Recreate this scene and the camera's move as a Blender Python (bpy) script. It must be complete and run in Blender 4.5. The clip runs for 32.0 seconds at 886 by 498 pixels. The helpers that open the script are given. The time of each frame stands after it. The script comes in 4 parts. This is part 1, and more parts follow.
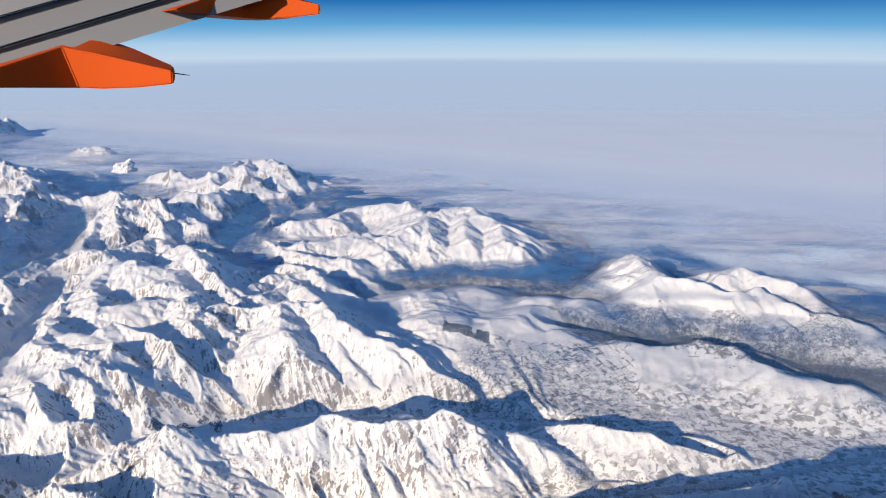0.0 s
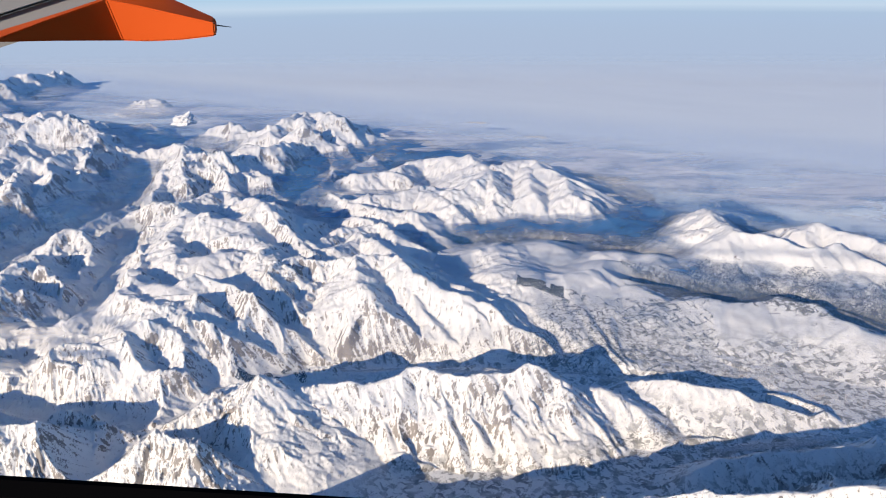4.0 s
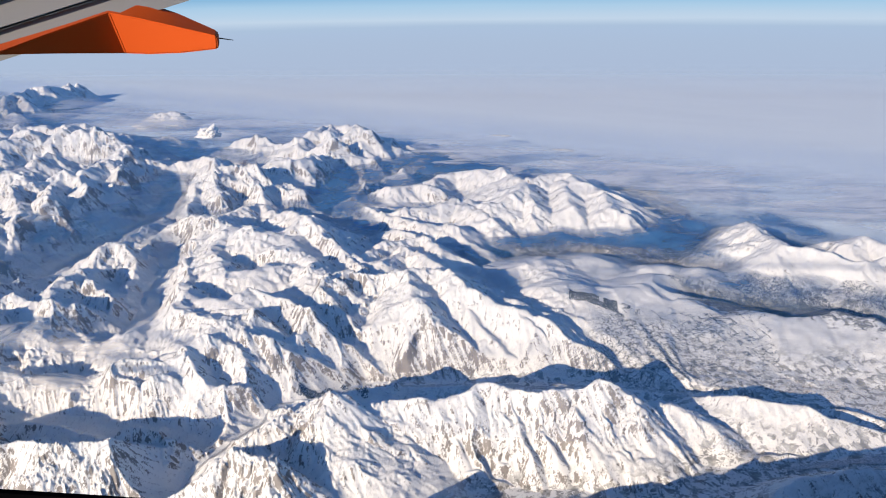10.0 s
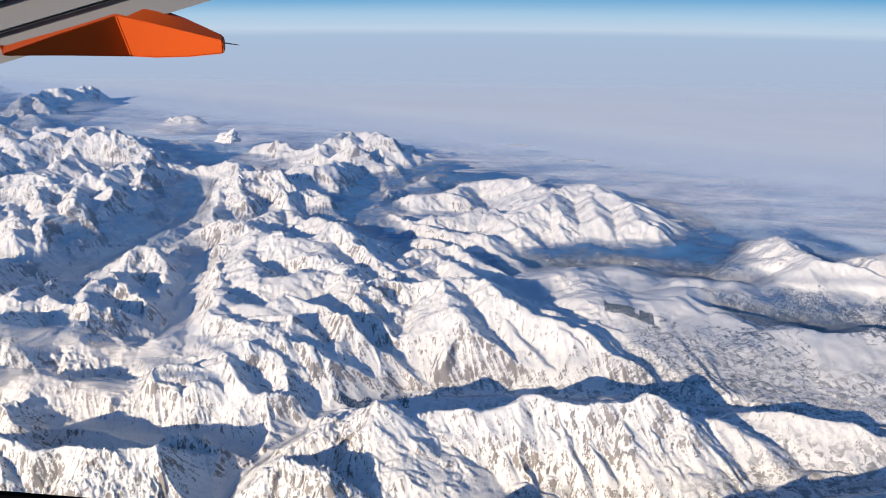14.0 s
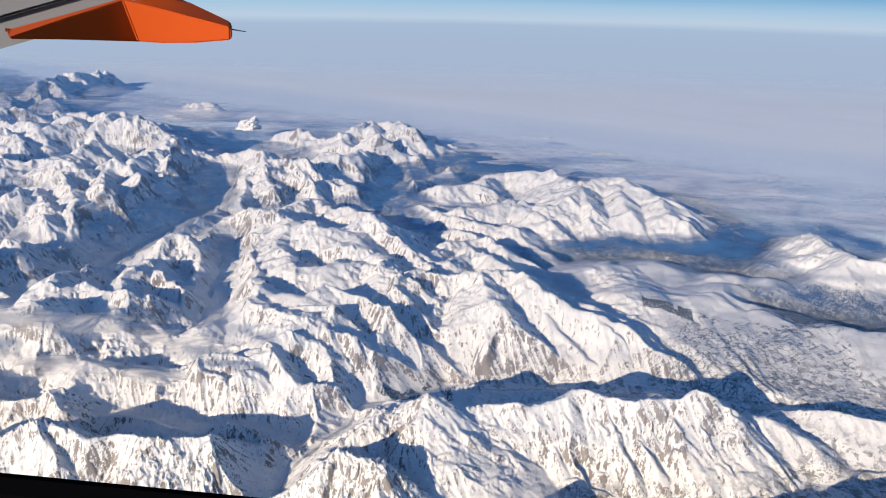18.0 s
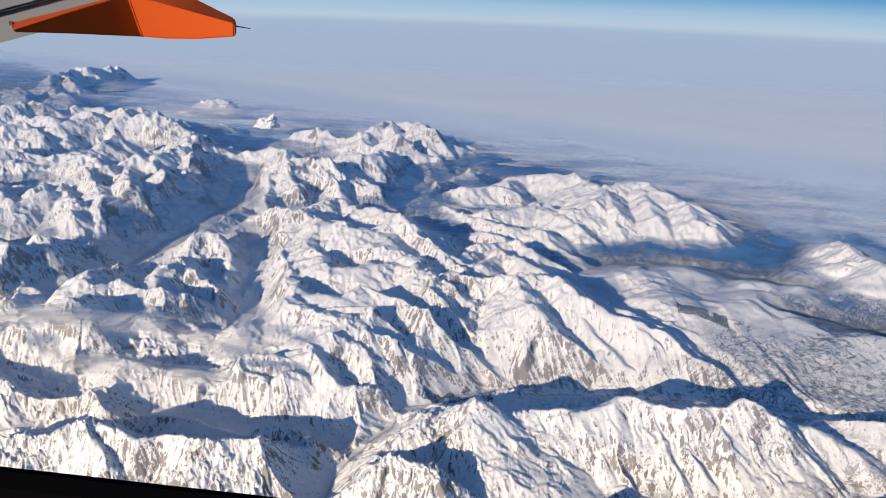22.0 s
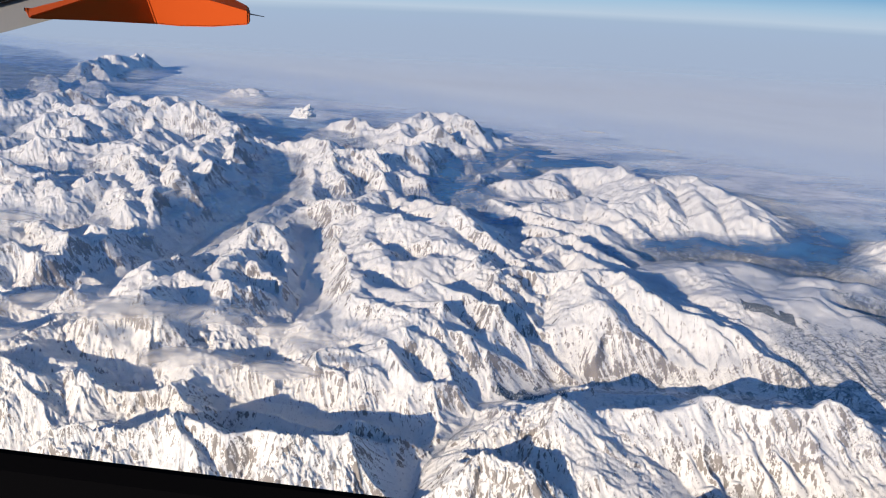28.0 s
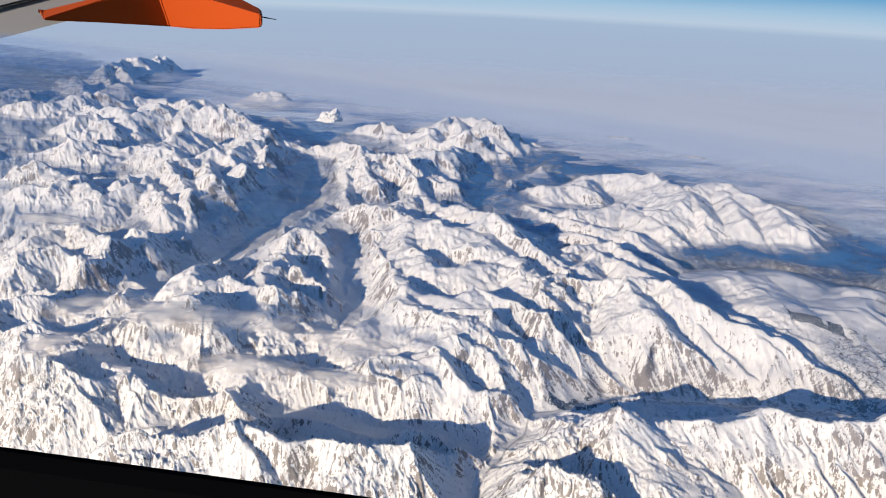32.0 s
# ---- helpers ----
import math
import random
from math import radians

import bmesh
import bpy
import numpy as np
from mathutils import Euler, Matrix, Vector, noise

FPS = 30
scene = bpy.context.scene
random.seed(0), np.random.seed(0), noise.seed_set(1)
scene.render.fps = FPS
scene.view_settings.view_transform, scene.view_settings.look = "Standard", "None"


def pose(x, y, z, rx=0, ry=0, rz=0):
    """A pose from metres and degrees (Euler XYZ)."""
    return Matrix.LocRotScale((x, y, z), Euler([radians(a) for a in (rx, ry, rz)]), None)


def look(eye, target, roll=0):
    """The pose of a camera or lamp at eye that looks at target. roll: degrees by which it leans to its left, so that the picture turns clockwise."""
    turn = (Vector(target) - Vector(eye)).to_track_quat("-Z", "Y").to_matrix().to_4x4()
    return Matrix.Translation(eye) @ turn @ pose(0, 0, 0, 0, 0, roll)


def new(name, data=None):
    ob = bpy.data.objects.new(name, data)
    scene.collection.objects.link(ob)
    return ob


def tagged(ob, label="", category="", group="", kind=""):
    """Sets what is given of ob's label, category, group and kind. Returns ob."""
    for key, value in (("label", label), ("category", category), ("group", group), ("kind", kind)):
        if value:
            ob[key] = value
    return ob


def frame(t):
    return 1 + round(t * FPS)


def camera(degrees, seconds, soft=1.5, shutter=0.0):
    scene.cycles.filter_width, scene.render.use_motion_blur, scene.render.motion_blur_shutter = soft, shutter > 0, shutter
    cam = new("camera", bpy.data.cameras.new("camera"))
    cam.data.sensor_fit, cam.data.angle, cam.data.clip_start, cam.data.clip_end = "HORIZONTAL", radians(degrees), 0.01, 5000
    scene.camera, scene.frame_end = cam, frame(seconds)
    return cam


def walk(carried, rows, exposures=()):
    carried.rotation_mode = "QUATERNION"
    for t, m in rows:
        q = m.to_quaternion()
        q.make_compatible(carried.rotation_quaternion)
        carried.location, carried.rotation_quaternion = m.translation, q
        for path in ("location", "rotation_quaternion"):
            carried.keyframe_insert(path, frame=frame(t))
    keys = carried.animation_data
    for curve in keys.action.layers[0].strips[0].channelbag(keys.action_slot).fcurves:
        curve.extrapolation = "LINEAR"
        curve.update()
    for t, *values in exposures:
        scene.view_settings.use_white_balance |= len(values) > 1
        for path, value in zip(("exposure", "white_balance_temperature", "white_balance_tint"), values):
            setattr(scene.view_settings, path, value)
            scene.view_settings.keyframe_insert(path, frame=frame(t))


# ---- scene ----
CAM_HEIGHT = 86.0   # model scale 1:100, the aircraft flies 8.6 km above the valley floor
SPEED = 2.3         # 230 m/s at that scale

# seconds, then heading, pitch and roll in degrees
TURNS = [
    (0, 4.053, -16.105, -0.293),
    (0.5, 4.533, -16.770, -0.268),
    (1, 4.906, -16.680, -0.231),
    (1.5, 5.049, -16.837, 0.411),
    (2, 5.470, -16.941, 0.366),
    (2.5, 5.667, -17.521, 0.341),
    (3, 6.145, -17.997, 0.017),
    (3.5, 6.634, -18.411, -0.847),
    (4, 7.029, -19.462, -0.882),
    (4.5, 7.193, -19.762, -1.013),
    (6.5, 6.229, -19.209, -0.187),
    (7, 6.234, -19.495, -0.150),
    (7.5, 6.294, -19.711, -0.122),
    (8, 6.418, -19.630, -0.112),
    (8.5, 6.360, -19.606, 0.076),
    (9, 6.398, -19.674, 0.117),
    (9.5, 6.591, -18.744, -0.022),
    (10, 6.899, -18.573, -0.807),
    (10.5, 7.117, -18.271, -0.888),
    (11, 6.980, -18.585, -0.644),
    (11.5, 6.909, -18.863, -0.421),
    (12, 6.827, -18.866, -0.258),
    (12.5, 6.804, -18.897, -0.136),
    (13, 6.796, -18.991, -0.011),
    (13.5, 6.828, -19.078, 0.186),
    (14, 6.893, -17.995, 0.162),
    (14.5, 6.898, -18.490, 0.317),
    (16.5, 6.968, -18.270, 0.534),
    (17, 6.978, -18.194, 0.811),
    (17.5, 7.029, -18.587, 0.819),
    (18, 7.056, -18.704, 1.003),
    (18.5, 7.128, -18.246, 1.014),
    (19, 7.111, -18.349, 1.172),
    (19.5, 7.074, -18.189, 1.356),
    (20, 7.045, -18.256, 1.434),
    (20.5, 7.000, -18.196, 1.633),
    (21, 6.976, -18.437, 1.773),
    (21.5, 6.967, -18.643, 1.917),
    (22, 6.965, -18.697, 1.947),
    (22.5, 6.986, -18.779, 1.961),
    (23, 7.043, -18.012, 2.182),
    (23.5, 7.028, -18.299, 2.174),
    (24, 7.100, -18.618, 2.104),
    (24.5, 7.190, -18.984, 2.255),
    (25, 7.257, -18.957, 2.212),
    (25.5, 7.297, -19.055, 2.352),
    (27.5, 7.470, -19.470, 2.466),
    (28, 7.611, -19.449, 2.296),
    (28.5, 7.724, -19.434, 2.257),
    (29, 7.800, -19.446, 2.268),
    (29.5, 7.891, -19.483, 2.233),
    (30, 7.961, -19.425, 2.273),
    (30.5, 7.985, -19.368, 2.365),
    (31, 8.100, -19.371, 2.369),
    (31.5, 8.222, -19.325, 2.468),
    (32, 8.217, -19.221, 2.556),
]
cam = camera(58.47, 32.0, soft=1.05)


def stand(t, heading, pitch, roll):
    """The pose at t seconds: level flight along -x, looking out to the side."""
    return (pose(-SPEED * t, 0, CAM_HEIGHT, 0, 0, heading)
            @ pose(0, 0, 0, 90 + pitch, 0, 0) @ pose(0, 0, 0, 0, 0, roll))


# the camera opens a little at first and closes on the way
walk(cam, [(r[0], stand(*r)) for r in TURNS],
     [(0, 0.22), (8, 0.21), (13, 0.17), (17, 0.11), (20, 0.07), (24, 0.00), (30, 0.06), (32, 0.05)])

# ---- light: a low winter sun behind and to the left of the camera, clear sky ----
SUN_HEIGHT, SUN_FROM = 17.2, (-0.45, -0.89)
EARTH = 63710.0     # radius at the model's scale

sun = new("sun", bpy.data.lights.new("sun", "SUN"))
sun.data.energy, sun.data.angle, sun.data.color = 5.0, radians(0.5), (1.0, 0.835, 0.645)
sun_way = Vector((SUN_FROM[0], SUN_FROM[1], 0)).normalized() + Vector((0, 0, math.tan(radians(SUN_HEIGHT))))
sun.matrix_world = look(sun_way * 100, (0, 0, 0))

world = bpy.data.worlds.new("sky_light")
scene.world = world
world.use_nodes = True
wn = world.node_tree.nodes
sky = wn.new("ShaderNodeTexSky")
sky.sky_type, sky.sun_disc = "NISHITA", False
sky.sun_elevation = radians(SUN_HEIGHT)
sky.sun_rotation = math.atan2(SUN_FROM[0], SUN_FROM[1])
sky.altitude, sky.air_density, sky.dust_density, sky.ozone_density = 3500, 1.0, 0.0, 4.6
wn["Background"].inputs["Strength"].default_value = 0.13
world.node_tree.links.new(sky.outputs[0], wn["Background"].inputs["Color"])

# ---- materials ----
class Nodes:
    """A node material, written line by line."""

    def __init__(self, name):
        self.mat = bpy.data.materials.new(name)
        self.mat.use_nodes = True
        self.tree = self.mat.node_tree
        self.bsdf = self.tree.nodes["Principled BSDF"]
        self.out = self.tree.nodes["Material Output"]

    def add(self, kind, **inputs):
        node = self.tree.nodes.new("ShaderNode" + kind)
        for key, value in inputs.items():
            self.put(node, key.replace("_", " "), value)
        return node

    def put(self, node, key, value):
        socket = node.inputs[int(key[1:])] if key[0] == "i" and key[1:].isdigit() else node.inputs[key]
        if isinstance(value, bpy.types.NodeSocket):
            self.tree.links.new(value, socket)
        else:
            socket.default_value = value

    def math(self, op, a, b=0.0, clamp=False):
        node = self.add("Math", i0=a, i1=b)
        node.operation, node.use_clamp = op, clamp
        return node.outputs[0]

    def noise(self, scale, detail=4.0, rough=0.55, vector=None, distort=0.0):
        node = self.add("TexNoise", Scale=scale, Detail=detail, Roughness=rough, Distortion=distort)
        if vector is not None:
            self.put(node, "Vector", vector)
        return node.outputs["Fac"]

    def span(self, value, a, b, lo=0.0, hi=1.0):
        node = self.add("MapRange", Value=value, From_Min=a, From_Max=b, To_Min=lo, To_Max=hi)
        node.interpolation_type = "SMOOTHSTEP"
        return node.outputs[0]

    def mix(self, fac, a, b):
        node = self.tree.nodes.new("ShaderNodeMix")
        node.data_type = "RGBA"
        for index, value in ((0, fac), (6, a), (7, b)):
            if isinstance(value, bpy.types.NodeSocket):
                self.tree.links.new(value, node.inputs[index])
            else:
                node.inputs[index].default_value = value
        return node.outputs[2]

    def bump(self, height, strength, distance):
        return self.add("Bump", Height=height, Strength=strength, Distance=distance).outputs["Normal"]


def plain(name, color, rough=0.6, metal=0.0, grain=0.0, scale=8.0):
    n = Nodes(name)
    n.put(n.bsdf, "Roughness", rough)
    n.put(n.bsdf, "Metallic", metal)
    if grain:
        dark = tuple(c * (1 - grain) for c in color)
        n.put(n.bsdf, "Base Color", n.mix(n.noise(scale, 6), (*dark, 1), (*color, 1)))
    else:
        n.put(n.bsdf, "Base Color", (*color, 1))
    return n.mat


def snow_rock():
    """Wind-packed snow with rock showing on steep ground and dark woods low down."""
    n = Nodes("snow_and_rock")
    geo = n.add("NewGeometry")
    place = geo.outputs["Position"]
    up = n.add("SeparateXYZ", Vector=geo.outputs["Normal"]).outputs[2]
    height = n.add("SeparateXYZ", Vector=place).outputs[2]
    east = n.add("SeparateXYZ", Vector=place).outputs[0]
    fine = n.noise(4.2, 9, 0.76, n.add("Mapping", Vector=place, Scale=(1.0, 0.5, 0.8)).outputs[0])
    mid = n.noise(0.45, 6, 0.62, place)
    wide = n.noise(0.06, 3, 0.5, place)
    # rock on the ribs between the runnels and where the ground is steep, broken up by snow on its ledges
    rib = n.add("Attribute")
    rib.attribute_name = "rib"
    rib = rib.outputs["Fac"]
    speck = n.noise(2.0, 9, 0.74, n.add("Mapping", Vector=place, Rotation=(0, 0, 0.6), Scale=(1.3, 0.6, 0.8)).outputs[0], 0.5)
    steep = n.math("ADD", up, n.math("MULTIPLY", n.math("SUBTRACT", fine, 0.5), 0.8))
    steep = n.math("SUBTRACT", steep, n.math("MULTIPLY", rib, 0.15))
    steep = n.math("ADD", steep, n.math("MULTIPLY", n.math("SUBTRACT", speck, 0.5), 0.8))
    steep = n.math("ADD", steep, n.math("MULTIPLY", n.math("SUBTRACT", mid, 0.5), 0.55))
    steep = n.math("ADD", steep, n.math("MULTIPLY", n.math("SUBTRACT", wide, 0.5), 0.5))
    rock = n.span(steep, 0.53, 0.67, 1, 0)
    rock_tone = n.mix(mid, (0.19, 0.175, 0.17, 1), (0.36, 0.33, 0.31, 1))
    streak = n.math("ADD", n.math("MULTIPLY", rib, -0.10), speck)
    snow_tone = n.mix(n.span(streak, 0.29, 0.46), n.mix(wide, (0.52, 0.51, 0.51, 1), (0.62, 0.61, 0.61, 1)), n.mix(wide, (0.83, 0.82, 0.795, 1), (0.89, 0.88, 0.855, 1)))
    tone = n.mix(rock, snow_tone, rock_tone)
    # woods below the tree line, which lies higher in the rolling country to the east
    north = n.add("SeparateXYZ", Vector=place).outputs[1]
    line = n.math("ADD", n.span(east, -40.0, 25.0, 3.0, 4.2), n.math("MULTIPLY", n.span(east, 15.0, 40.0), n.span(north, 190.0, 215.0, 0, 2.8)))
    over = n.math("SUBTRACT", n.math("ADD", height, n.math("MULTIPLY", n.math("SUBTRACT", mid, 0.5), 7.0)), line)
    low = n.math("MULTIPLY", n.span(over, -2.0, 1.0, 1, 0), n.span(north, 290.0, 320.0, 1, 0))
    patch = n.noise(0.55, 9, 0.7, place, 0.6)
    woods = n.math("MULTIPLY", low, n.span(patch, 0.49, 0.535), True)
    # unbroken forest on the floor of the hollow behind the hill
    hollow = n.math("ADD", height, n.math("MULTIPLY", n.math("SUBTRACT", mid, 0.5), 6.0))
    hollow = n.math("MULTIPLY", n.span(north, 219.0, 230.0), n.span(hollow, 4.0, 7.0, 1, 0))
    hollow = n.math("MULTIPLY", hollow, n.span(east, -60.0, -40.0))
    hollow = n.math("MULTIPLY", n.math("MULTIPLY", hollow, n.span(patch, 0.36, 0.46)), n.span(north, 262.0, 285.0, 1, 0))
    woods = n.math("MAXIMUM", woods, hollow)
    # an even belt of grey woods along the flank of the long eastern mountain
    belt = n.math("ADD", n.math("SUBTRACT", north, 203.0), n.math("MULTIPLY", n.math("SUBTRACT", east, 25.0), 0.27))
    belt = n.math("ADD", n.math("ABSOLUTE", belt), n.math("MULTIPLY", n.math("SUBTRACT", patch, 0.5), 40.0))
    belt = n.math("MULTIPLY", n.span(belt, 7.5, 10.5, 1, 0), n.span(east, 14.0, 22.0))
    # hedges and copses between snowy fields on the valley terraces
    bend = n.add("VectorMath", i0=n.add("TexNoise", Vector=place, Scale=0.5, Detail=5.0).outputs["Color"], i1=(4.0, 4.0, 4.0))
    bend.operation = "MULTIPLY"
    cell = n.add("TexVoronoi", Vector=n.add("VectorMath", i0=place, i1=bend.outputs[0]).outputs[0], Scale=0.5)
    cell.feature = "DISTANCE_TO_EDGE"
    hedge = n.span(n.math("ADD", cell.outputs["Distance"], n.math("MULTIPLY", n.math("SUBTRACT", fine, 0.5), 0.5)), 0.03, 0.12, 1, 0)
    terrace = n.math("MULTIPLY", n.span(east, -14.0, -4.0), n.span(east, 16.0, 34.0, 1, 0))
    terrace = n.math("MULTIPLY", terrace, n.math("MULTIPLY", n.span(north, 158.0, 166.0), n.span(north, 182.0, 190.0, 1, 0)))
    terrace = n.math("MULTIPLY", terrace, n.span(patch, 0.38, 0.55))
    woods = n.math("MAXIMUM", n.math("MULTIPLY", n.math("MULTIPLY", hedge, terrace), n.span(speck, 0.36, 0.56, 0.35, 0.95)), n.math("MULTIPLY", woods, n.span(mid, 0.35, 0.6, 0.35, 0.75)))
    woods = n.math("MAXIMUM", woods, n.math("MULTIPLY", belt, n.span(streak, 0.36, 0.52, 0.45, 0.88)))
    wood_tone = n.mix(fine, (0.035, 0.042, 0.045, 1), (0.14, 0.145, 0.15, 1))
    tone = n.mix(woods, tone, wood_tone)
    n.put(n.bsdf, "Base Color", tone)
    n.put(n.bsdf, "Roughness", 0.75)
    n.put(n.bsdf, "Specular IOR Level", 0.2)
    n.put(n.bsdf, "Normal", n.bump(n.math("ADD", n.math("ADD", fine, speck), n.math("MULTIPLY", mid, 0.6)), 0.38, 0.3))
    return n.mat


def veil(name, color, build):
    """A see-through sheet, for thin cloud and for painted haze: build(n, place) gives how dense it is."""
    n = Nodes(name)
    place = n.add("NewGeometry").outputs["Position"]
    n.put(n.bsdf, "Base Color", (*color, 1))
    n.put(n.bsdf, "Roughness", 1.0)
    n.put(n.bsdf, "Specular IOR Level", 0.0)
    n.put(n.bsdf, "Alpha", build(n, place))
    return n.mat


def deck_edge(n, place):
    """How far a place lies behind the ranges: the line runs from far back on the left to nearer on the right."""
    x, y, z = n.add("SeparateXYZ", Vector=place).outputs[:3]
    ragged = n.noise(0.03, 8, 0.6, place, 0.4)
    edge = n.math("ADD", y, n.math("MULTIPLY", x, 0.5))
    edge = n.math("ADD", edge, n.math("MULTIPLY", n.math("SUBTRACT", ragged, 0.5), 70.0))
    return n.math("SUBTRACT", edge, n.math("SUBTRACT", n.span(x, -230.0, -130.0, -32.0, 34.0), n.add("Math", i0=n.span(x, -25.0, 20.0, 0.0, 42.0), i1=n.span(x, -430.0, -330.0, -75.0, 0.0)).outputs[0]))


def deck_density(n, place):
    y = n.add("SeparateXYZ", Vector=place).outputs[1]
    # far out it thins into the haze before the sky
    return n.math("MULTIPLY", n.span(deck_edge(n, place), 292.0, 326.0), n.span(y, 615.0, 960.0, 1, 0))


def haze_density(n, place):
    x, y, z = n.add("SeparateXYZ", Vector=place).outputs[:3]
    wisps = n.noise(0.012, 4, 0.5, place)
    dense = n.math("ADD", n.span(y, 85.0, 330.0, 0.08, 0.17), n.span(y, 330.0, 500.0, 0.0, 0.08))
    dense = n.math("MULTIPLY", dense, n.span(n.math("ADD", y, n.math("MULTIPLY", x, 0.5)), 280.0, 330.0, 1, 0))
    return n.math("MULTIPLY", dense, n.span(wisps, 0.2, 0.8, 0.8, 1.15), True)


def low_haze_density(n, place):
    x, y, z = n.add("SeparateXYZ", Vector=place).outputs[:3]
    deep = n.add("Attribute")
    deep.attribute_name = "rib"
    # more opaque over deep ground, so valley haze and blue shade are painted in
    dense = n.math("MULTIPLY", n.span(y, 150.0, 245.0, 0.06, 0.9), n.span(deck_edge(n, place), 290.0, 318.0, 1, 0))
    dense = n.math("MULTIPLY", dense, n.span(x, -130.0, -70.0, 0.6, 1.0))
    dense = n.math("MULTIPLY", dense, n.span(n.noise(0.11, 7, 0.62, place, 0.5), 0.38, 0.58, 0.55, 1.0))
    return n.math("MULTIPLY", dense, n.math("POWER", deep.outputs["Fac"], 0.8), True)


def bank_density(n, place):
    x, y, z = n.add("SeparateXYZ", Vector=place).outputs[:3]
    edge = n.math("ADD", y, n.math("MULTIPLY", x, 0.5))
    shreds = n.noise(0.03, 8, 0.66, n.add("Mapping", Vector=place, Scale=(0.7, 1.6, 1.0)).outputs[0], 0.5)
    zone = n.math("MULTIPLY", n.span(edge, 292.0, 326.0), n.span(edge, 335.0, 415.0, 1, 0))
    return n.math("MULTIPLY", n.math("MULTIPLY", zone, n.span(shreds, 0.37, 0.62)), 0.85)


SNOW = snow_rock()
BANK = veil("torn_cloud", (0.95, 0.95, 0.95), bank_density)
DECK = veil("cloud_deck", (0.76, 0.86, 0.95), deck_density)
# flat blue tints that paint hazy distance into the colour of the sheets
HAZE = veil("haze_tint", (0.14, 0.41, 0.88), haze_density)
LOW_HAZE = veil("valley_haze_shade", (0.075, 0.22, 0.45), low_haze_density)
ORANGE = plain("orange_paint", (0.52, 0.07, 0.004), 0.7, 0.0, 0.12, 0.05)
GREY = plain("wing_grey", (0.17, 0.175, 0.185), 0.4, 0.0, 0.12, 0.03)
ORANGE.node_tree.nodes["Principled BSDF"].inputs["Specular IOR Level"].default_value = 0.15
# near-black and without gloss: the rim's lack of light is put into its colour
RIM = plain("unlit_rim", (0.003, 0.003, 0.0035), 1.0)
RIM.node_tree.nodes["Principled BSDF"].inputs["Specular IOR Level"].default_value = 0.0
DARK = plain("dark_rubber", (0.03, 0.032, 0.035), 0.7)

# ---- relief: crest lines with their heights, fluted flanks, and a broken skin ----
GRAIN, GRAIN_ACROSS = 0.0023, 0.00165     # spacing of the mesh in depth and across, as a share of the distance
LATTICE = np.random.RandomState(7).rand(256, 256).astype(np.float32)


def smooth_noise(x, y):
    """Value noise between 0 and 1."""
    ix, iy = np.floor(x).astype(np.int32), np.floor(y).astype(np.int32)
    fx, fy = (x - ix).astype(np.float32), (y - iy).astype(np.float32)
    fx, fy = fx * fx * (3 - 2 * fx), fy * fy * (3 - 2 * fy)
    a, b, c, d = ix & 255, (ix + 1) & 255, iy & 255, (iy + 1) & 255
    low = LATTICE[a, c] * (1 - fx) + LATTICE[b, c] * fx
    top = LATTICE[a, d] * (1 - fx) + LATTICE[b, d] * fx
    return low * (1 - fy) + top * fy


def layered(x, y, size, octaves, keep=0.5, sharp=False):
    """Layers of noise between about -1 and 1, or with sharp crests."""
    total, weight, reach = 0.0, 1.0, 0.0
    for k in range(octaves):
        c, s = math.cos(0.7 * k), math.sin(0.7 * k)
        v = smooth_noise((c * x - s * y) / size + 17.3 * k, (s * x + c * y) / size + 41.7 * k) * 2 - 1
        v = 1 - 2 * np.abs(v) if sharp else v
        total, reach = total + v * weight, reach + weight
        size, weight = size / 2.03, weight * keep
    return total / reach


def crags(x, y, size, octaves, keep):
    """Sharp crests that branch: each finer layer is strongest on the crests of the one before."""
    total, strength, share = 0.0, 1.0, 1.0
    for k in range(octaves):
        c, s = math.cos(1.1 * k + 0.4), math.sin(1.1 * k + 0.4)
        v = smooth_noise((c * x - s * y) / size + 23.1 * k, (s * x + c * y) / size + 11.9 * k)
        v = (1 - np.abs(2 * v - 1)) ** 2 * share
        share = np.clip(v * 2.2, 0.12, 1)
        total, strength, size = total + v * strength, strength * keep, size / 2.07
    return total


RIDGES = []


def ridge(massif, slope, rounding, *crest):
    """A crest line, point by point with its height, and how steeply its flanks fall."""
    RIDGES.append((massif, slope, rounding, crest))


VALLEYS = []


def valley(half, slope, *bed):
    """A valley bed, point by point with its height, cut into the flanks round it."""
    VALLEYS.append((half, slope, bed))


ridge("near_edge", 0.60, 0.6, (-52.0, 92.0, 7.0), (-45.0, 94.0, 11.5), (-38.0, 93.0, 7.5), (-28.0, 94.0, 9.0), (-20.0, 96.0, 9.5), (-5.0, 97.0, 10.0), (2.0, 98.0, 12.2), (12.0, 99.0, 12.8), (22.0, 99.0, 13.6), (35.0, 100.0, 14.6), (50.0, 102.0, 16.5), (70.0, 104.0, 17.0))
ridge("near_edge", 0.50, 0.8, (20.0, 120.0, 4.0), (25.0, 125.0, 5.6), (28.0, 124.0, 4.0))
ridge("near_edge", 0.50, 0.8, (29.0, 122.0, 4.0), (32.0, 127.0, 5.6), (36.0, 126.0, 4.0))
ridge("near_edge", 0.45, 0.8, (37.0, 129.0, 4.6), (42.0, 131.5, 6.0), (50.0, 132.0, 6.4))
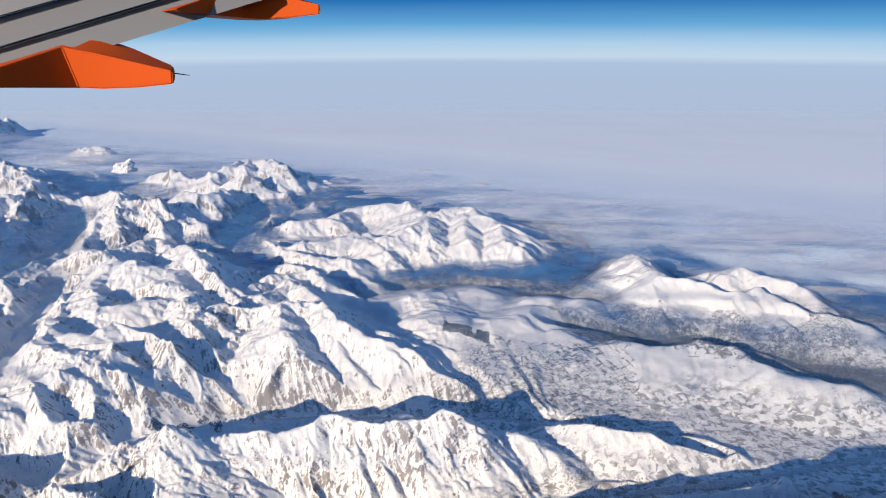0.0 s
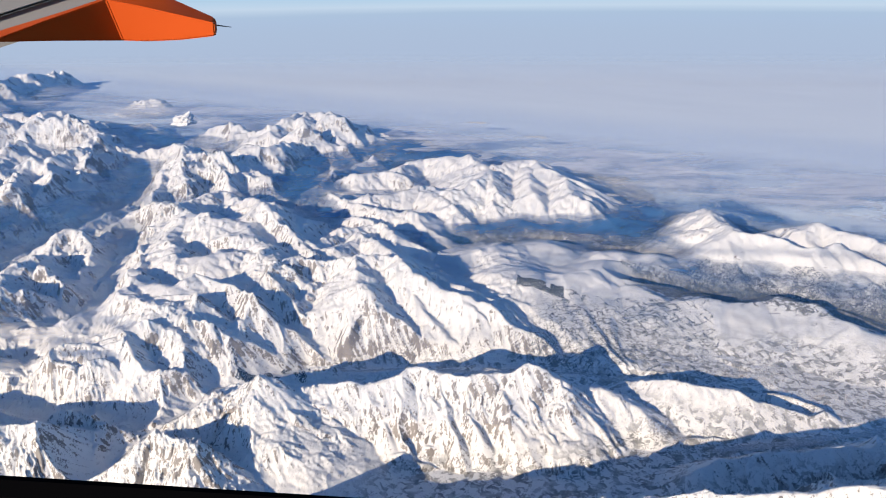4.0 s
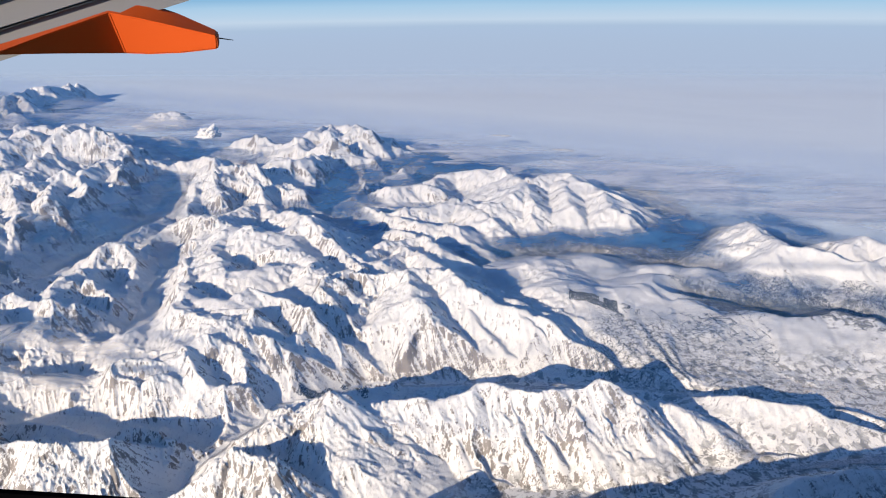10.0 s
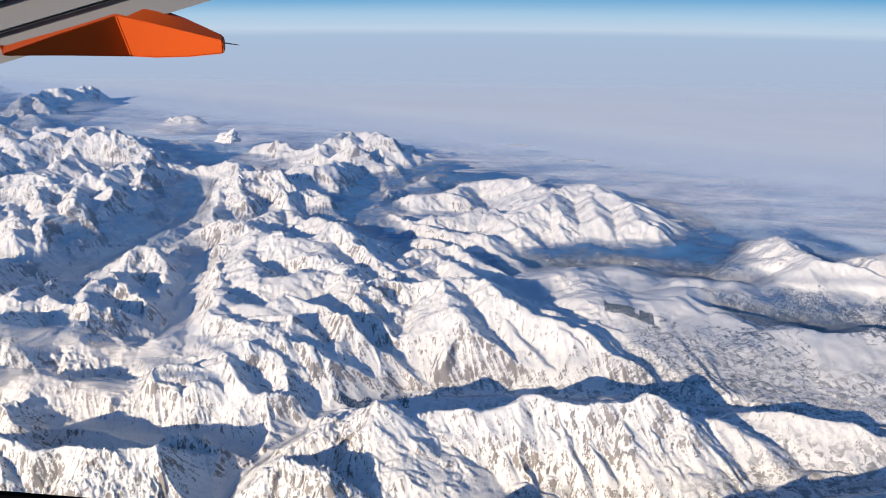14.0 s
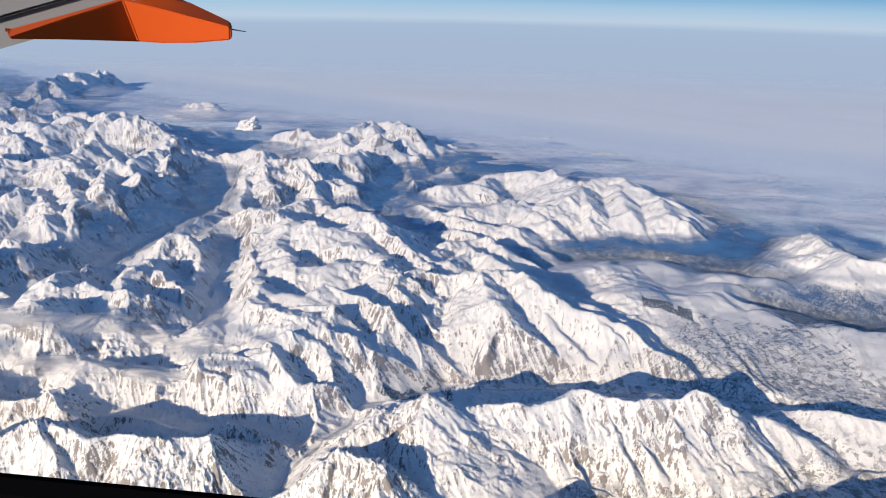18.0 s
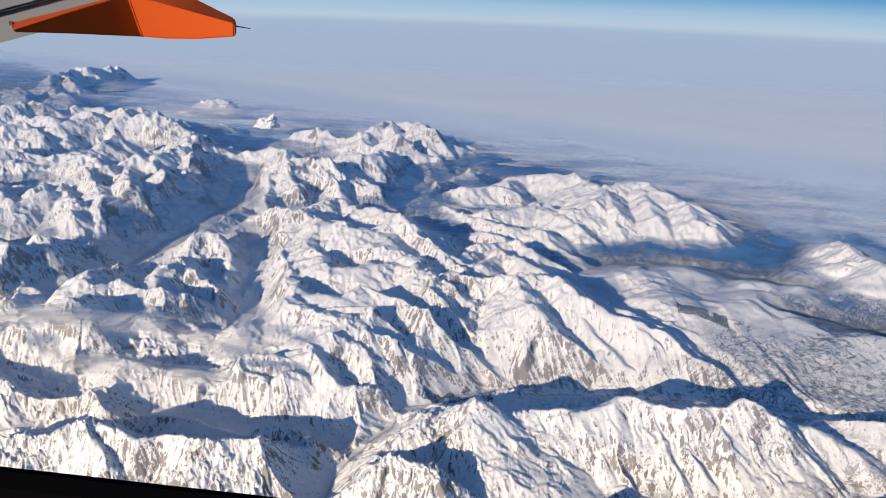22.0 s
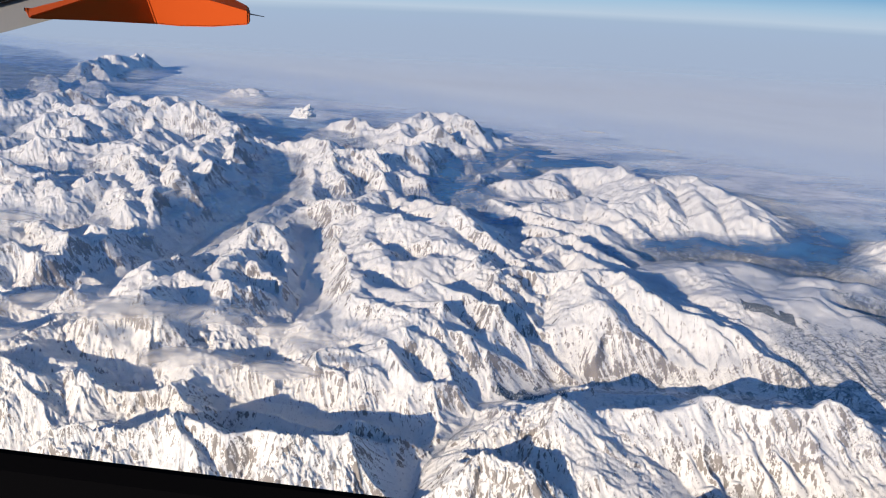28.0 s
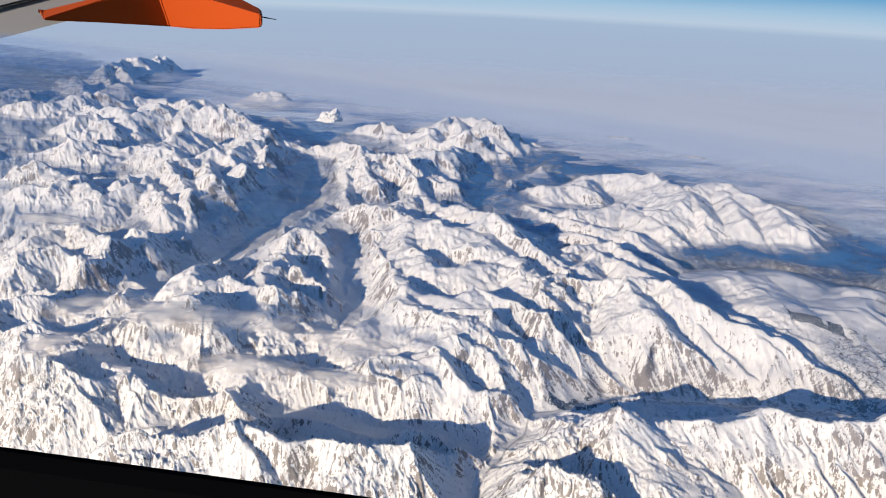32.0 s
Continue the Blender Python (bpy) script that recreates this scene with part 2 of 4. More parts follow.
ridge("river_hill", 0.62, 0.5, (-79.3, 104.5, 9.0), (-77.8, 106.4, 10.5), (-75.3, 107.5, 12.0), (-72.4, 107.4, 12.6), (-68.4, 106.7, 12.6), (-64.4, 105.0, 12.0), (-60.1, 106.0, 9.0), (-57.3, 106.0, 7.0))
ridge("river_hill", 0.55, 0.5, (-72.4, 107.4, 12.6), (-71.3, 107.3, 10.0), (-69.3, 105.8, 8.0))
ridge("front", 0.68, 0.45, (-59.0, 125.1, 14.3), (-56.7, 126.7, 12.0), (-52.8, 129.0, 11.6), (-47.6, 130.1, 11.8), (-43.9, 130.1, 11.4), (-40.3, 130.9, 11.0), (-37.7, 132.3, 11.6), (-34.6, 133.4, 12.0), (-33.0, 135.5, 12.4), (-30.9, 135.7, 12.6), (-27.8, 135.0, 12.3), (-24.6, 134.5, 12.0), (-21.0, 134.0, 11.4), (-16.3, 135.4, 12.2), (-12.6, 135.9, 12.2), (-9.8, 137.5, 12.9), (-7.2, 137.3, 12.4), (-4.3, 136.8, 10.5), (-1.5, 137.8, 8.5), (1.5, 133.6, 5.5), (4.1, 130.5, 3.0), (6.1, 127.6, 1.0))
ridge("front", 0.58, 0.4, (-59.0, 125.1, 14.3), (-55.8, 124.2, 11.3), (-50.3, 121.4, 9.5), (-46.6, 119.8, 6.5), (-43.0, 118.7, 3.0))
ridge("front", 0.6, 0.35, (-9.2, 137.9, 12.6), (-5.7, 134.5, 8.5), (-2.1, 129.8, 4.0), (-0.5, 126.8, 1.5))
ridge("front", 0.6, 0.35, (-16.3, 135.3, 12.0), (-12.6, 129.1, 7.6), (-8.6, 127.4, 5.0), (-4.1, 123.9, 2.0))
ridge("front", 0.6, 0.35, (-33.0, 135.8, 12.0), (-31.8, 130.4, 8.0), (-29.7, 125.0, 4.5))
ridge("front", 0.6, 0.35, (-27.7, 135.1, 12.0), (-25.2, 129.4, 8.0), (-22.8, 123.3, 4.0))
ridge("front", 0.6, 0.35, (-21.0, 134.0, 11.4), (-20.6, 129.0, 7.5), (-17.9, 123.7, 4.2))
ridge("front", 0.6, 0.35, (-37.7, 131.9, 11.6), (-37.9, 127.2, 7.0), (-35.2, 123.2, 4.0))
ridge("front", 0.6, 0.35, (-47.6, 130.0, 11.6), (-44.1, 126.0, 7.2), (-41.2, 123.0, 3.5))
ridge("river_hill", 0.42, 0.8, (-59.0, 125.1, 14.3), (-61.6, 126.4, 11.5), (-64.1, 127.0, 10.5), (-67.8, 126.7, 9.6), (-69.1, 121.2, 9.6), (-72.7, 118.8, 9.0), (-75.3, 117.1, 8.0), (-78.8, 118.1, 6.0))
ridge("river_hill", 0.45, 0.6, (-64.0, 126.4, 10.5), (-61.1, 119.3, 9.8), (-56.9, 114.9, 8.5), (-54.6, 112.4, 6.0))
ridge("front_right", 0.4, 0.9, (1.4, 142.5, 6.0), (4.4, 141.5, 5.6), (7.9, 140.6, 5.2), (11.3, 139.1, 4.2), (13.5, 135.5, 3.0))
ridge("front_right", 0.4, 1.0, (14.4, 150.7, 4.6), (17.8, 150.5, 5.6), (21.6, 148.9, 6.0), (25.9, 147.4, 5.8), (29.4, 145.2, 5.2), (34.9, 145.0, 4.8), (40.6, 146.0, 4.6), (44.3, 145.1, 3.8), (46.0, 143.8, 2.0))
ridge("summit", 0.56, 0.6, (-77.1, 181.3, 13.6), (-74.8, 182.8, 15.0), (-71.5, 188.9, 15.4), (-66.3, 188.2, 15.2), (-59.8, 188.9, 15.2), (-55.3, 187.2, 15.3), (-49.7, 190.0, 15.4), (-44.6, 188.6, 15.6), (-40.1, 181.7, 14.6), (-33.2, 178.9, 12.6), (-27.1, 175.7, 11.0), (-19.3, 172.8, 9.6), (-14.5, 168.0, 7.2), (-6.9, 166.4, 4.6), (-2.9, 165.2, 2.4))
ridge("summit", 0.6, 0.5, (-74.8, 182.8, 15.0), (-74.6, 176.1, 14.6), (-70.4, 170.6, 13.0), (-67.0, 164.0, 11.2), (-61.5, 160.4, 9.0), (-55.7, 155.5, 5.6), (-52.3, 153.1, 3.4))
ridge("summit", 0.44, 0.6, (-55.3, 187.2, 15.3), (-52.3, 173.9, 14.4), (-46.9, 169.0, 12.5), (-42.0, 165.2, 9.6), (-38.0, 161.8, 6.6), (-36.0, 157.6, 4.0))
ridge("summit", 0.44, 0.6, (-44.6, 188.6, 15.6), (-38.6, 176.5, 11.0), (-33.1, 169.7, 7.2), (-27.3, 164.3, 4.2), (-22.2, 161.3, 2.0))
ridge("summit", 0.52, 0.4, (-27.1, 175.7, 11.0), (-21.4, 169.5, 8.4), (-15.8, 165.6, 5.0), (-12.1, 163.0, 2.8))
ridge("shoulder", 0.6, 0.4, (-89.9, 169.3, 16.0), (-83.2, 167.3, 15.8), (-76.8, 165.7, 15.0), (-70.2, 158.8, 13.8), (-65.6, 156.1, 12.6), (-61.9, 154.7, 11.4), (-58.2, 152.9, 9.0), (-55.6, 151.0, 6.4))
ridge("shoulder", 0.6, 0.4, (-95.0, 159.5, 15.4), (-88.7, 160.5, 15.4), (-84.0, 157.8, 15.2), (-79.7, 151.8, 14.4), (-73.6, 151.0, 13.6), (-68.3, 148.9, 11.8), (-62.9, 149.1, 9.6), (-58.7, 149.6, 7.0))
ridge("shoulder", 0.62, 0.4, (-79.7, 151.8, 14.4), (-76.0, 145.6, 11.0), (-71.7, 142.0, 8.0), (-69.9, 141.8, 5.0))
ridge("shoulder", 0.62, 0.4, (-88.8, 160.8, 15.0), (-82.7, 148.0, 12.6), (-77.8, 142.9, 9.0), (-74.2, 140.0, 5.0))
ridge("shoulder", 0.55, 0.5, (-98.5, 140.7, 13.0), (-95.1, 143.2, 13.6), (-91.1, 147.4, 14.0), (-85.2, 146.4, 13.6), (-81.5, 141.4, 11.4), (-77.9, 138.6, 8.0), (-76.2, 136.2, 5.0))
ridge("shoulder", 0.6, 0.4, (-95.1, 143.2, 13.6), (-90.7, 137.2, 12.8), (-86.5, 132.9, 11.6), (-83.3, 128.2, 9.6), (-82.3, 126.2, 6.0), (-83.2, 123.4, 4.0))
ridge("shoulder", 0.6, 0.4, (-86.5, 132.9, 11.6), (-82.1, 135.0, 9.6), (-78.3, 131.3, 7.0), (-76.4, 130.4, 4.6))
ridge("plateau", 0.34, 1.6, (-112.2, 156.0, 11.6), (-110.5, 164.6, 13.0), (-104.6, 164.1, 15.0), (-97.3, 158.5, 15.0), (-91.0, 155.3, 15.4))
ridge("plateau", 0.36, 1.4, (-136.3, 231.7, 13.8), (-131.5, 236.4, 14.2), (-115.2, 221.5, 16.0), (-102.2, 213.0, 16.6), (-93.9, 213.5, 17.4), (-85.4, 197.7, 15.0), (-74.8, 182.8, 15.0))
ridge("plateau", 0.36, 1.2, (-136.3, 231.7, 13.8), (-131.7, 216.8, 13.0), (-119.5, 193.2, 13.0), (-112.3, 178.6, 14.0), (-105.0, 168.9, 15.2), (-93.5, 163.4, 16.7), (-89.9, 169.3, 16.0))
ridge("plateau", 0.36, 1.0, (-115.2, 221.5, 16.0), (-113.5, 205.8, 14.0), (-103.5, 185.7, 15.0), (-95.2, 187.9, 15.0), (-87.8, 194.7, 14.6), (-79.3, 187.3, 14.6), (-74.8, 182.8, 15.0))
ridge("crag", 0.5, 0.6, (-102.4, 213.6, 16.4), (-96.2, 215.5, 17.0), (-93.4, 219.6, 18.0), (-91.5, 221.7, 18.9), (-88.3, 219.5, 17.6), (-83.8, 214.2, 16.0), (-80.0, 209.8, 15.2), (-74.7, 202.9, 13.8), (-69.8, 197.1, 13.2))
ridge("crag", 0.45, 0.6, (-127.8, 241.9, 13.6), (-123.8, 253.4, 12.6), (-120.5, 262.2, 12.0), (-109.6, 252.2, 12.4), (-100.2, 246.0, 13.0), (-93.0, 239.2, 13.0))
ridge("crag", 0.45, 0.6, (-80.0, 209.8, 15.2), (-72.6, 204.4, 13.4), (-65.9, 201.6, 12.8), (-60.8, 215.3, 12.4), (-54.2, 210.4, 12.4), (-48.1, 200.3, 13.0), (-44.7, 192.1, 14.6))
ridge("crag", 0.45, 0.6, (-71.4, 207.0, 12.6), (-66.7, 219.9, 11.6), (-60.5, 225.5, 11.0), (-55.5, 227.5, 10.8), (-47.2, 213.9, 11.6), (-42.0, 206.0, 10.0))
ridge("left_hill", 0.5, 0.7, (-148.5, 192.3, 10.0), (-146.2, 195.7, 12.6), (-146.1, 200.7, 14.6), (-144.9, 205.2, 15.1), (-141.0, 204.1, 14.8), (-136.6, 204.6, 14.0), (-132.5, 202.1, 13.2), (-127.5, 191.8, 11.4), (-122.5, 175.5, 10.0), (-120.8, 168.2, 8.6))
ridge("left_hill", 0.5, 0.6, (-153.7, 167.3, 11.0), (-147.1, 166.6, 12.6), (-142.9, 172.7, 14.4), (-142.0, 178.3, 14.8), (-142.4, 186.0, 14.2), (-137.8, 180.5, 13.0), (-129.9, 176.0, 12.4), (-123.8, 171.9, 10.6))
ridge("left_hill", 0.5, 0.6, (-142.5, 171.9, 14.4), (-135.5, 160.7, 14.4), (-130.9, 162.1, 13.4), (-124.5, 164.4, 12.0), (-120.2, 162.3, 9.0))
ridge("left_spur", 0.5, 0.6, (-153.7, 145.2, 16.0), (-150.4, 146.3, 16.5), (-146.0, 146.1, 16.9), (-151.7, 160.5, 13.0), (-147.6, 158.0, 12.6), (-141.9, 152.7, 11.0))
ridge("left_spur", 0.5, 0.7, (-134.3, 159.1, 13.0), (-128.3, 154.2, 12.0), (-123.4, 153.4, 10.6))
ridge("snow_dome", 0.42, 1.0, (-162.7, 140.9, 11.0), (-160.8, 145.7, 12.4), (-159.7, 149.9, 13.4), (-156.0, 152.9, 13.6), (-152.5, 159.7, 14.0), (-149.5, 165.3, 14.4), (-145.8, 163.8, 13.6), (-138.5, 159.0, 12.4), (-131.1, 150.5, 12.0))
ridge("snow_dome", 0.42, 1.0, (-159.7, 149.9, 13.4), (-153.4, 145.3, 12.0), (-146.6, 144.6, 11.0), (-140.0, 144.0, 10.0))
ridge("mid_front", 0.52, 0.6, (-134.5, 133.8, 12.4), (-125.7, 130.1, 12.2), (-117.2, 127.5, 12.0), (-111.3, 127.3, 12.6), (-109.0, 131.9, 12.6), (-105.4, 137.0, 12.4), (-97.7, 138.7, 13.0), (-94.2, 140.5, 13.4))
ridge("mid_front", 0.6, 0.5, (-113.6, 125.1, 12.4), (-110.2, 122.4, 10.0), (-109.3, 122.5, 7.0))
ridge("mid_front", 0.6, 0.5, (-107.3, 128.3, 12.4), (-101.6, 123.0, 10.4), (-100.3, 122.9, 7.0))
ridge("mid_front", 0.6, 0.5, (-102.7, 130.9, 12.6), (-95.0, 122.9, 11.6), (-91.8, 122.4, 8.0))
ridge("mid_front", 0.6, 0.5, (-95.7, 133.6, 13.0), (-88.5, 126.0, 11.6), (-86.0, 124.3, 8.0), (-86.9, 123.2, 5.0))
ridge("mid_front", 0.6, 0.5, (-169.9, 120.7, 13.0), (-163.1, 121.1, 13.0), (-154.4, 118.1, 12.6), (-151.5, 124.5, 12.0), (-143.0, 119.6, 12.0), (-137.0, 118.7, 12.0), (-131.6, 118.9, 12.6), (-129.2, 120.8, 13.0))
ridge("mid_front", 0.6, 0.5, (-163.1, 121.1, 13.0), (-153.6, 114.8, 11.0), (-148.0, 112.5, 9.0))
ridge("mid_front", 0.6, 0.5, (-150.3, 122.4, 12.0), (-143.4, 116.1, 10.4), (-139.9, 115.3, 8.0))
ridge("near_left", 0.66, 0.4, (-140.6, 101.0, 11.0), (-136.5, 102.6, 12.4), (-132.5, 103.5, 12.4), (-127.3, 103.9, 12.4), (-125.4, 105.1, 13.4), (-123.4, 106.8, 15.2), (-121.5, 106.8, 14.6), (-118.5, 106.1, 13.4), (-113.1, 104.6, 12.4), (-108.6, 106.6, 13.0), (-103.0, 105.6, 12.6), (-96.1, 107.8, 12.4), (-90.9, 109.9, 12.0), (-87.0, 112.1, 10.0), (-83.9, 111.4, 7.0), (-82.8, 110.5, 5.0))
ridge("near_left", 0.6, 0.4, (-123.4, 106.8, 15.2), (-119.6, 102.9, 12.6), (-116.0, 99.7, 10.0), (-113.6, 97.0, 7.0))
ridge("near_left", 0.6, 0.4, (-132.1, 103.6, 12.4), (-129.3, 101.6, 10.0), (-125.3, 99.1, 8.0))
ridge("near_left", 0.6, 0.4, (-103.0, 105.6, 12.6), (-98.9, 104.1, 9.4), (-96.5, 102.0, 7.0))
ridge("near_left", 0.6, 0.4, (-90.9, 109.9, 12.0), (-90.4, 107.8, 8.0), (-88.2, 106.4, 5.0))
ridge("left_low", 0.5, 0.6, (-177.7, 131.1, 12.0), (-173.5, 132.3, 12.4), (-167.2, 132.2, 12.0), (-158.7, 126.4, 11.4), (-153.6, 125.9, 11.0))
ridge("left_range", 0.46, 0.6, (-188.4, 194.0, 14.5), (-181.1, 195.9, 14.6), (-171.6, 194.4, 14.3), (-165.2, 190.5, 14.3), (-159.9, 178.7, 14.2), (-158.4, 166.4, 14.9))
ridge("left_range", 0.46, 0.6, (-180.6, 183.1, 14.7), (-176.9, 188.4, 14.4), (-171.6, 194.4, 14.3))
ridge("left_range", 0.48, 0.6, (-217.5, 235.4, 15.1), (-217.1, 243.1, 14.7), (-213.8, 245.7, 15.0), (-200.5, 231.3, 15.8), (-188.1, 211.0, 15.5))
ridge("left_range", 0.48, 0.6, (-217.5, 254.0, 15.0), (-212.5, 260.0, 16.5), (-207.8, 266.9, 17.2), (-204.4, 279.8, 16.8), (-196.2, 276.6, 17.2), (-196.1, 287.9, 18.0), (-194.3, 297.0, 19.7), (-197.9, 316.4, 19.8), (-188.5, 307.1, 20.0), (-175.1, 288.3, 19.9), (-175.6, 296.6, 14.0), (-170.1, 290.9, 10.0))
ridge("left_range", 0.5, 0.5, (-196.2, 276.6, 17.2), (-174.5, 248.9, 18.7), (-163.3, 241.3, 18.3), (-163.8, 247.2, 12.0), (-160.7, 244.1, 8.0))
ridge("left_range", 0.5, 0.5, (-197.9, 316.4, 19.8), (-178.7, 279.9, 18.0), (-166.4, 266.9, 14.0), (-161.6, 262.2, 8.0))
ridge("left_range", 0.5, 0.5, (-204.4, 279.8, 16.8), (-191.6, 246.6, 16.9), (-176.8, 229.6, 17.1), (-166.4, 220.9, 16.9), (-168.5, 232.6, 11.0))
ridge("left_range", 0.5, 0.5, (-212.5, 260.0, 16.5), (-191.5, 232.2, 16.3), (-178.0, 216.7, 15.7), (-166.4, 204.3, 14.8), (-167.5, 209.5, 9.0))
ridge("left_range", 0.44, 0.6, (-259.7, 295.9, 17.5), (-255.3, 300.4, 17.7), (-241.7, 291.9, 17.6), (-237.9, 298.9, 17.7), (-234.6, 308.7, 18.3), (-233.6, 323.0, 18.6), (-231.5, 332.6, 18.9), (-224.1, 332.5, 13.0), (-217.1, 325.9, 11.0))
ridge("left_range", 0.44, 0.6, (-234.4, 283.7, 17.2), (-221.1, 277.6, 16.9), (-212.7, 271.3, 16.8))
ridge("left_range", 0.44, 0.6, (-302.7, 362.4, 23.1), (-292.5, 365.5, 24.6), (-284.3, 365.6, 23.7), (-281.3, 377.3, 23.8), (-261.5, 364.5, 24.5), (-263.2, 387.2, 22.3), (-239.3, 351.9, 21.2), (-235.5, 359.1, 21.2), (-221.9, 348.8, 19.3), (-210.1, 333.4, 19.0), (-209.5, 338.2, 14.0))
ridge("left_range", 0.44, 0.6, (-281.3, 377.3, 23.8), (-258.7, 343.9, 21.9), (-258.4, 333.8, 19.4), (-274.5, 340.2, 14.0))
ridge("left_range", 0.44, 0.6, (-263.2, 387.2, 22.3), (-242.2, 339.5, 21.5), (-266.6, 359.9, 14.0))
ridge("left_range", 0.44, 0.6, (-326.5, 334.6, 20.5), (-313.8, 341.1, 20.8), (-309.6, 354.6, 21.8), (-302.2, 362.0, 23.1), (-280.9, 344.5, 21.6), (-266.0, 327.4, 20.2), (-263.0, 339.0, 19.9))
ridge("left_range", 0.44, 0.6, (-288.0, 281.5, 16.2), (-281.8, 290.5, 18.1), (-262.1, 279.2, 16.6), (-253.6, 284.8, 17.3), (-245.4, 287.3, 17.8), (-239.8, 285.0, 13.0))
ridge("left_range", 0.44, 0.6, (-285.6, 315.3, 18.6), (-280.0, 323.6, 20.0), (-263.4, 313.5, 17.8), (-240.4, 304.8, 19.1), (-234.3, 317.4, 18.9), (-228.2, 329.0, 18.0))
ridge("left_range", 0.46, 0.6, (-245.2, 223.2, 15.2), (-234.2, 224.5, 15.1), (-233.5, 237.0, 15.3), (-215.7, 223.1, 15.0), (-211.8, 231.3, 15.2), (-209.0, 241.6, 15.4), (-195.0, 224.5, 15.7), (-193.9, 219.2, 11.0))
ridge("left_range", 0.46, 0.6, (-260.0, 243.3, 15.5), (-249.4, 246.6, 15.5), (-236.0, 242.6, 15.4))
ridge("left_range", 0.48, 0.6, (-210.6, 180.8, 15.0), (-209.0, 192.9, 14.5), (-200.3, 189.9, 14.5), (-183.0, 178.0, 14.8), (-178.1, 189.0, 14.4), (-166.3, 185.3, 14.1), (-164.0, 184.8, 11.0))
ridge("left_range", 0.46, 0.6, (-187.3, 144.8, 15.2), (-182.0, 144.6, 15.0), (-173.5, 138.5, 15.5), (-175.3, 143.8, 9.0))
ridge("left_range", 0.46, 0.6, (-204.0, 167.4, 15.1), (-199.4, 174.1, 15.0), (-185.4, 164.6, 15.1), (-174.9, 159.5, 15.0))
ridge("back_range", 0.6, 0.4, (-395.1, 469.2, 11.0), (-386.5, 471.4, 14.0), (-382.0, 472.6, 15.5), (-394.3, 499.0, 13.5), (-386.4, 498.8, 16.5), (-396.2, 525.8, 16.0), (-396.6, 542.1, 18.0), (-408.2, 573.9, 15.0), (-397.1, 571.0, 17.0), (-410.5, 604.6, 13.0), (-406.2, 612.3, 12.5), (-407.6, 639.7, 10.0))
ridge("back_range", 0.55, 0.4, (-386.4, 498.8, 16.5), (-375.7, 486.6, 13.5), (-359.1, 472.6, 13.0), (-347.8, 467.8, 12.0))
ridge("back_range", 0.55, 0.4, (-396.6, 542.1, 18.0), (-388.6, 529.6, 14.0), (-371.2, 513.3, 13.0), (-369.4, 520.2, 10.0))
ridge("back_range", 0.55, 0.4, (-382.0, 472.6, 15.5), (-381.3, 466.3, 12.0), (-372.0, 457.6, 10.0))
ridge("mid_peak", 0.5, 0.7, (-178.2, 304.7, 14.0), (-172.2, 306.2, 17.0), (-168.4, 307.9, 19.4), (-165.8, 312.2, 20.8), (-160.4, 308.6, 19.8), (-153.2, 303.1, 18.6), (-146.7, 298.0, 17.6), (-140.1, 299.1, 17.4), (-129.2, 293.3, 14.8), (-118.8, 288.0, 12.0), (-111.9, 286.5, 10.0), (-106.7, 283.1, 8.0))
ridge("mid_peak", 0.55, 0.5, (-165.8, 312.2, 20.8), (-157.6, 287.2, 15.0), (-152.8, 271.3, 12.0), (-144.1, 255.5, 9.0))
ridge("mid_peak", 0.55, 0.5, (-153.2, 303.1, 18.6), (-143.3, 279.9, 14.0), (-135.8, 265.5, 10.0))
ridge("mid_peak", 0.55, 0.5, (-140.1, 299.1, 17.4), (-127.5, 281.9, 12.0), (-122.0, 272.6, 9.6))
ridge("far_peak", 0.45, 0.7, (-169.4, 377.6, 13.6), (-155.9, 371.5, 14.6), (-144.0, 361.6, 14.6), (-133.2, 360.2, 16.6), (-129.3, 373.9, 17.6), (-128.2, 386.0, 18.4), (-126.7, 395.0, 19.0), (-119.4, 388.3, 18.6), (-112.2, 380.8, 18.4), (-104.0, 372.0, 18.8), (-100.0, 371.1, 15.0), (-96.2, 364.7, 12.0))
ridge("far_peak", 0.5, 0.6, (-133.7, 310.7, 14.0), (-121.6, 314.7, 16.0), (-117.1, 328.6, 17.0), (-112.3, 341.0, 17.0), (-104.0, 337.4, 16.0), (-95.4, 331.2, 13.6), (-86.3, 333.4, 11.0), (-81.6, 331.6, 8.6))
ridge("far_peak", 0.5, 0.6, (-126.7, 395.0, 19.0), (-121.2, 367.6, 17.6), (-112.3, 341.0, 17.0))
ridge("far_peak", 0.55, 0.5, (-114.1, 335.0, 16.6), (-107.0, 315.8, 13.0), (-105.9, 299.5, 8.6))
ridge("far_peak", 0.55, 0.5, (-104.0, 337.4, 16.0), (-94.9, 314.2, 11.0), (-91.7, 301.7, 8.0))
ridge("far_peak", 0.55, 0.5, (-121.5, 314.4, 15.6), (-110.8, 309.1, 9.6), (-104.6, 301.6, 7.0))
ridge("far_peak", 0.5, 0.5, (-131.4, 315.6, 16.4), (-121.6, 314.7, 16.0))
ridge("islet", 0.38, 0.3, (-275.8, 500.1, 7.0), (-269.5, 497.9, 8.6), (-260.2, 498.8, 8.0), (-257.5, 503.0, 6.0))
